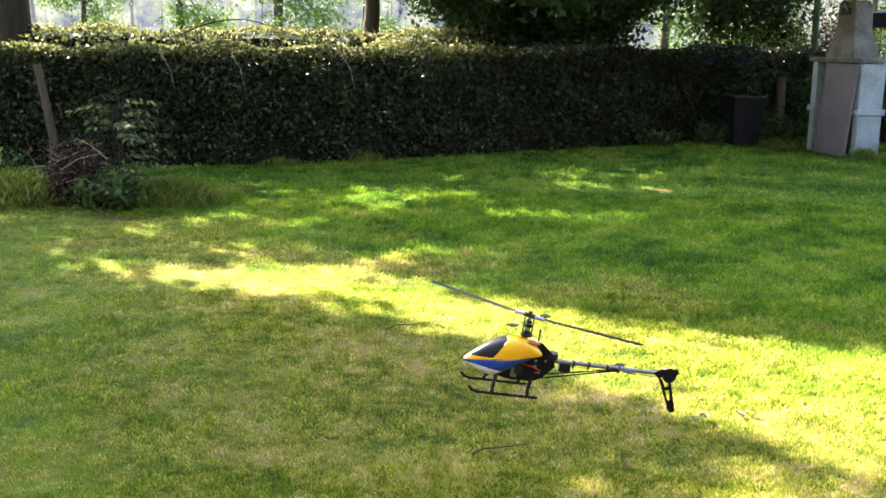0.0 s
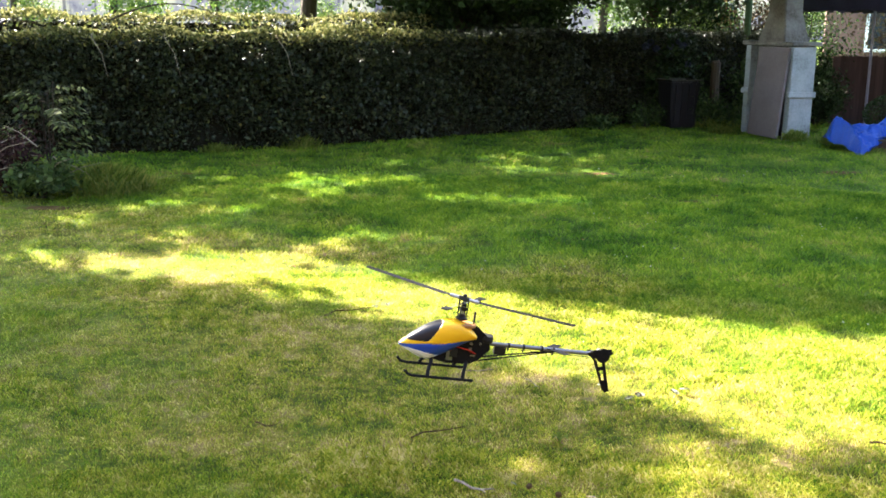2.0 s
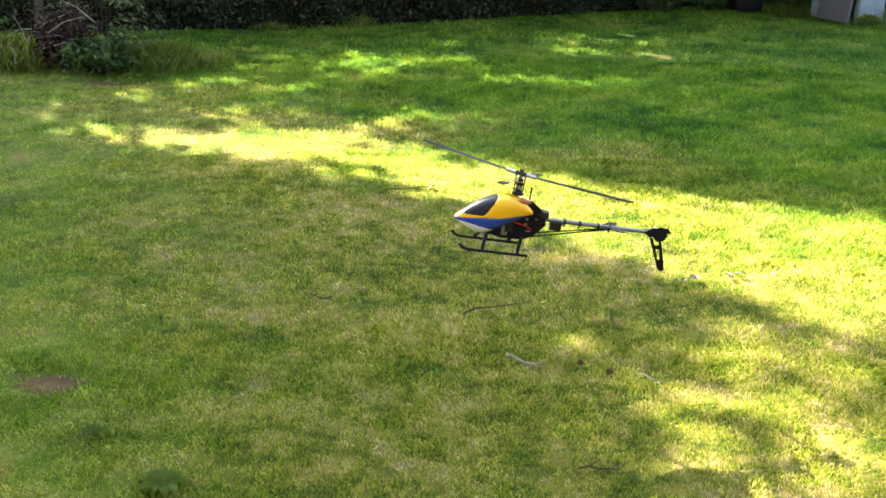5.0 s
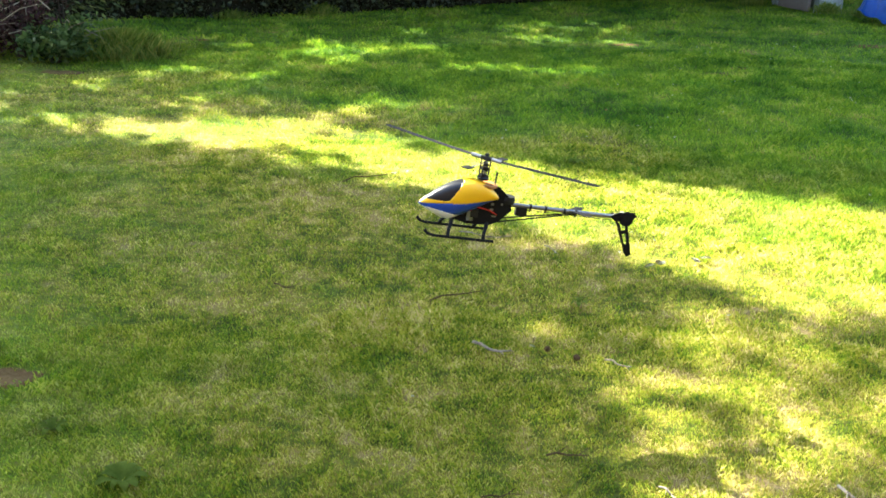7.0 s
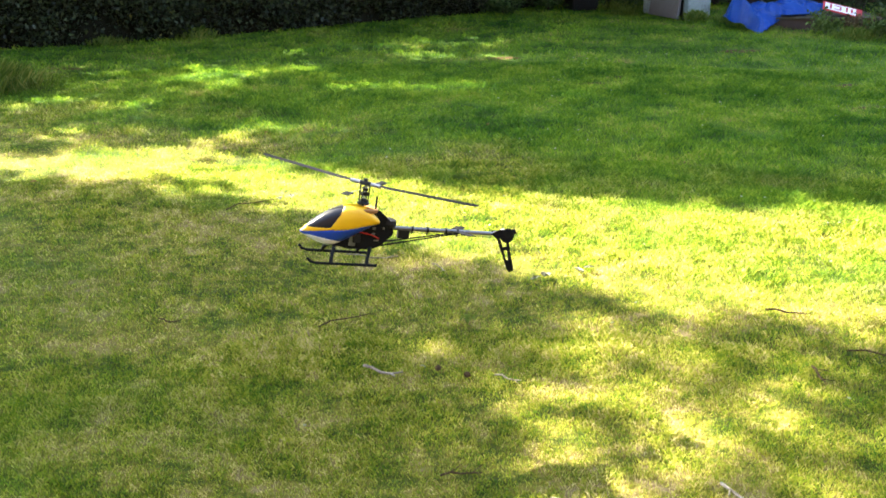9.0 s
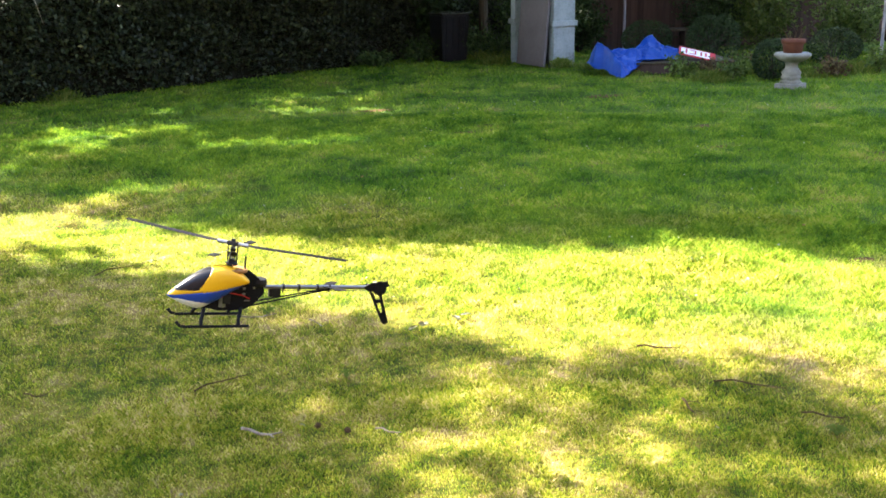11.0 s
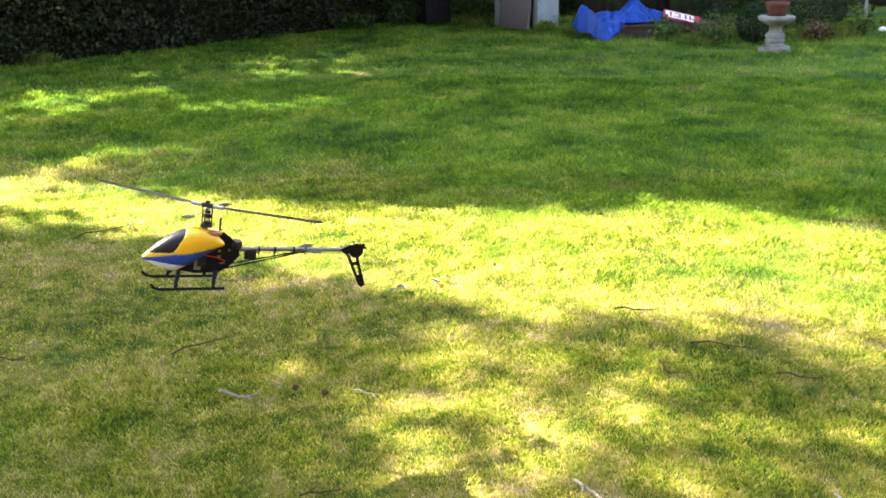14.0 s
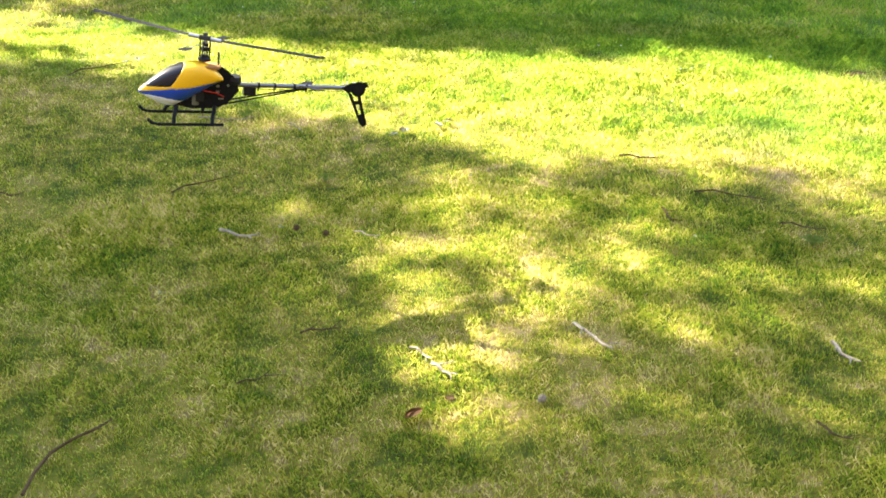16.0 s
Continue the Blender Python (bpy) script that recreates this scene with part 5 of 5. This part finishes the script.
TWIGS = [(0.25, 3.09, 0.37, 3.01, 0.007, 0), (0.65, 2.22, 0.685, 2.15, 0.004, 0), (0.68, 2.13, 0.725, 2.06, 0.006, 0), (1.10, 2.21, 1.14, 2.05, 0.006, 0), (1.72, 1.94, 1.725, 1.83, 0.007, 0), (1.87, 2.92, 2.06, 2.77, 0.004, 1),
         (1.69, 2.82, 1.67, 2.70, 0.005, 1), (0.12, 3.45, 0.33, 3.53, 0.004, 1), (0.20, 2.19, 0.29, 2.22, 0.003, 1), (0.66, 2.95, 0.73, 2.88, 0.004, 0), (1.46, 1.64, 1.50, 1.56, 0.004, 1), (-0.27, 5.02, 0.03, 5.18, 0.004, 1),
         (0.28, 4.24, 0.50, 4.13, 0.004, 0), (1.77, 3.31, 1.90, 3.24, 0.005, 1), (0.62, 4.02, 0.66, 3.9, 0.003, 0), (0.39, 2.38, 0.50, 2.36, 0.004, 1), (-0.46, 3.64, -0.38, 3.6, 0.004, 1), (2.0, 2.6, 2.12, 2.52, 0.004, 1)]
M_TWIG_DARK = material("dark_twig", [(0.3, (0.030, 0.019, 0.009)), (0.7, (0.10, 0.068, 0.036))], 30, 0.9, gloss=0.03, bump=0.003)
random.seed(21)
for x0, y0, x1, y1, r, dark in TWIGS:
    r *= 0.8
    bm = bmesh.new()
    a, b = Vector((x0, y0, 0)), Vector((x1, y1, 0))
    side = Vector((-(b - a).y, (b - a).x, 0))
    bend = random.uniform(-0.14, 0.14)
    pts = [a.lerp(b, f) + side * (bend * math.sin(math.pi * f) + random.uniform(-0.03, 0.03)) for f in (0, 0.25, 0.5, 0.75, 1)]
    pts = [Vector((p.x, p.y, float(swell(p.x, p.y)) + 0.015 + r + 0.005 * math.sin(k * 2))) for k, p in enumerate(pts)]
    tube(bm, pts, [r, r * 0.95, r * 0.85, r * 0.7, r * 0.45], 7)
    for k in (1, 3):
        d = (b - a).normalized() * 0.03 + side.normalized() * random.choice((-0.03, 0.03))
        tube(bm, [pts[k], pts[k] + d + Vector((0, 0, 0.008))], [r * 0.5, r * 0.25], 5)
    tagged(mesh_object("fallen_twig", bm, M_TWIG_DARK if dark else M_DEAD), "thin dark fallen twig in the grass" if dark else "short pale fallen stick in the grass", "twig", "fallen twigs")
bm = bmesh.new()
root_pts = [(-0.27, 1.90), (-0.25, 1.97), (-0.22, 2.03), (-0.17, 2.07), (-0.12, 2.095), (-0.09, 2.12)]
tube(bm, [(x, y, float(swell(x, y)) + 0.018) for x, y in root_pts], [0.004, 0.004, 0.0037, 0.0033, 0.003, 0.002], 8)
tagged(mesh_object("bent_stick", bm, M_TWIG_DARK), "long thin bent stick lying in the grass", "twig")


def cone(x, y, turn, mat, label):
    bm = bmesh.new()
    for i in range(7):
        f = i / 6
        r = 0.011 * math.sin(math.pi * (0.12 + 0.8 * f)) + 0.002
        for j in range(6):
            a = j * 1.047 + i * 0.5
            p = Vector((0.04 * (f - 0.5), r * math.cos(a), r * math.sin(a)))
            box(bm, p, (0.009, 0.007, 0.003), Matrix.Rotation(a + 1.57, 4, "X") @ Matrix.Rotation(0.5, 4, "Y"))
    tube(bm, [(-0.02, 0, 0), (0.02, 0, 0)], 0.006, 8)
    ob = mesh_object("fir_cone", bm, mat)
    ob.matrix_world = pose(x, y, float(swell(x, y)) + 0.018, 0, 10, turn) @ Matrix.Scale(0.62, 4)
    tagged(ob, label, "cone")


cone(0.49, 3.04, 70, M_TWIG_DARK, "small dark fir cone lying in the grass")
cone(0.575, 2.97, 110, M_TWIG_DARK, "small dark fir cone lying in the grass")
cone(0.89, 1.91, 40, M_DEAD, "small pale opened fir cone in the grass")
M_DEAD_LEAF = material("brown_dead_leaf", [(0.3, (0.20, 0.09, 0.04)), (0.7, (0.34, 0.18, 0.08))], 30, 0.7, through_light=0.2)
M_PALE_LEAF = material("bleached_leaf", [(0.3, (0.25, 0.26, 0.18)), (0.7, (0.42, 0.42, 0.33))], 30, 0.6, through_light=0.2)


def fallen_leaf(x, y, size, turn, mat, label):
    bm = bmesh.new()
    outline = [(-0.5, 0), (-0.25, 0.25), (0.1, 0.30), (0.35, 0.15), (0.55, 0), (0.35, -0.15), (0.1, -0.30), (-0.25, -0.25)]
    mid = [bm.verts.new((u * size, 0, 0.10 * size * (1 - 2 * abs(u)))) for u in (-0.5, -0.25, 0.1, 0.35, 0.55)]
    for s in (1, -1):
        rim = [mid[0]] + [bm.verts.new((u * size, s * v * size, 0.18 * size * v + 0.1 * size * (u + 0.5) ** 2)) for u, v in ((-0.25, 0.25), (0.1, 0.30), (0.35, 0.15))] + [mid[4]]
        bm.faces.new((mid[0], rim[1], mid[1]) if s < 0 else (mid[0], mid[1], rim[1]))
        for k in (1, 2):
            bm.faces.new((mid[k], mid[k + 1], rim[k + 1], rim[k]))
        bm.faces.new((mid[3], mid[4], rim[3]))
    bmesh.ops.solidify(bm, geom=list(bm.faces), thickness=0.0012)
    ob = mesh_object("fallen_leaf", bm, mat, True)
    ob.matrix_world = pose(x, y, float(swell(x, y)) + 0.026, random.uniform(-12, 12), random.uniform(-12, 12), turn)
    tagged(ob, label, "leaf", "fallen leaves")


fallen_leaf(0.58, 1.93, 0.055, 20, M_DEAD_LEAF, "curled brown dead leaf on the grass")
for x, y, sz in ((1.05, 3.78, 0.07), (1.00, 3.75, 0.05), (1.20, 3.81, 0.06), (1.25, 3.84, 0.05), (0.44, 3.045, 0.025), (0.0, 5.16, 0.06), (0.06, 5.2, 0.05)):
    fallen_leaf(x, y, sz, random.uniform(0, 360), M_PALE_LEAF, "bleached pale fallen leaf on the grass")
for k in range(16):
    fallen_leaf(random.uniform(-1.2, 2.6), random.uniform(1.9, 5.5), random.uniform(0.010, 0.018), random.uniform(0, 360), M_PALE_LEAF, "tiny pale fallen petal on the grass")
for k in range(14):
    fallen_leaf(random.uniform(-1.5, 4.5), random.uniform(2.2, 9), random.uniform(0.02, 0.04), random.uniform(0, 360), M_DEAD_LEAF, "small brown dead leaf on the grass")

rng = np.random.default_rng(91)
n = 260
fx0, fy0 = rng.uniform(0.6, 6.5, n), rng.uniform(3.6, 10.5, n)
keep = smooth_noise(fx0, fy0, 0.9, 7) > 0.42
c = np.stack([fx0, fy0, swell(fx0, fy0) + 0.03], -1)[keep & (fx0 < 0.75 * fy0)]
tagged(polygons_object("clover_flowers", leaf_points(np.repeat(c, 3, 0), 0.013, rng, 0.6, slim=0.8), 4, M_PALE_LEAF), "tiny white clover flowers scattered in the lush grass", "flowers", kind="stuff")
M_WEED = material("weed_leaf", [(0.3, (0.07, 0.12, 0.016)), (0.7, (0.15, 0.20, 0.032))], 14, 0.6, through_light=0.3, gloss=0.06)


def rosette(x, y, size, count, seed):
    rng = random.Random(seed)
    root = thing("broadleaf_weed", pose(x, y, float(swell(x, y)) + 0.006), "flat green rosette of a broadleaf weed", "weed", "lawn weeds")
    for k in range(count):
        a = 2 * math.pi * k / count + rng.uniform(-0.2, 0.2)
        q = size * rng.uniform(0.5, 0.8)
        bm = bmesh.new()
        rows = []
        for u, w, z in ((0.05, 0.04, 0.0), (0.3, 0.12, 0.014), (0.65, 0.2, 0.024), (0.9, 0.13, 0.02), (1.0, 0.02, 0.014)):
            rows.append([bm.verts.new((u * q, s * w * q, z + 0.18 * w * q * abs(s))) for s in (-1, 0, 1)])
        for r0, r1 in zip(rows, rows[1:]):
            for j in (0, 1):
                bm.faces.new((r0[j], r0[j + 1], r1[j + 1], r1[j]))
        bmesh.ops.solidify(bm, geom=list(bm.faces), thickness=0.001)
        bmesh.ops.transform(bm, matrix=Matrix.Rotation(a, 4, "Z"), verts=bm.verts)
        part("leaf", bm, M_WEED, root, smooth=True)


for k, (x, y, sz, n) in enumerate([(-0.94, 2.55, 0.07, 8), (-0.69, 2.29, 0.09, 10), (0.47, 4.19, 0.07, 8), (2.67, 4.3, 0.06, 8), (0.72, 1.45, 0.07, 9), (0.66, 3.42, 0.05, 7), (2.02, 2.45, 0.06, 8), (1.0, 5.45, 0.07, 8), (1.12, 5.5, 0.06, 7), (2.58, 4.28, 0.06, 7)]):
    rosette(x, y, sz, n, 300 + k)


# ---- grass ----
def lawn_blades(r0, r1, per_m2, seed):
    rng = np.random.default_rng(seed)
    a0, a1 = -0.48, 0.82
    n = int(per_m2 * (a1 - a0) * (r1 * r1 - r0 * r0) / 2)
    r = np.sqrt(r0 * r0 + rng.random(n) * (r1 * r1 - r0 * r0))
    a = a0 + rng.random(n) * (a1 - a0)
    x, y = r * np.sin(a), r * np.cos(a)
    keep = np.ones(n, bool)
    for bx, by, ra, rb in BARE:
        keep &= ((x - bx) / ra) ** 2 + ((y - by) / rb) ** 2 > 0.95 * rng.random(n) ** 0.75
    tuft = smooth_noise(x, y, 0.07, 1) * 0.35 + smooth_noise(x, y, 0.15, 5) * 0.35 + smooth_noise(x, y, 0.45, 2) * 0.3
    keep &= rng.random(n) < 0.20 + 1.5 * tuft
    x, y, r, tuft = x[keep], y[keep], r[keep], tuft[keep]
    n = len(x)
    lush = np.clip((0.75 * x + 0.66 * y - 3.1) / 2.1, 0, 1)
    h = (0.0065 + 0.008 * lush + (0.018 + 0.020 * lush) * tuft ** 2.4) * (0.6 + 0.8 * rng.random(n)) * (1 + 0.02 * r)
    w = (0.00048 + 0.00013 * r) * (0.7 + 0.6 * rng.random(n))
    t = rng.random(n) * 6.283
    lean = h * (0.25 + 0.9 * rng.random(n))
    z = swell(x, y)
    dx, dy = np.cos(t), np.sin(t)
    base = np.stack([x, y, z - 0.003], -1)
    side = np.stack([-dy * w, dx * w, np.zeros(n)], -1)
    tip = np.stack([x + dx * lean, y + dy * lean, z + h], -1)
    mid = np.stack([x + dx * lean * 0.4, y + dy * lean * 0.4, z + h * 0.68], -1)
    return np.stack([base - side, base + side, tip, mid - side], 1).reshape(-1, 3)


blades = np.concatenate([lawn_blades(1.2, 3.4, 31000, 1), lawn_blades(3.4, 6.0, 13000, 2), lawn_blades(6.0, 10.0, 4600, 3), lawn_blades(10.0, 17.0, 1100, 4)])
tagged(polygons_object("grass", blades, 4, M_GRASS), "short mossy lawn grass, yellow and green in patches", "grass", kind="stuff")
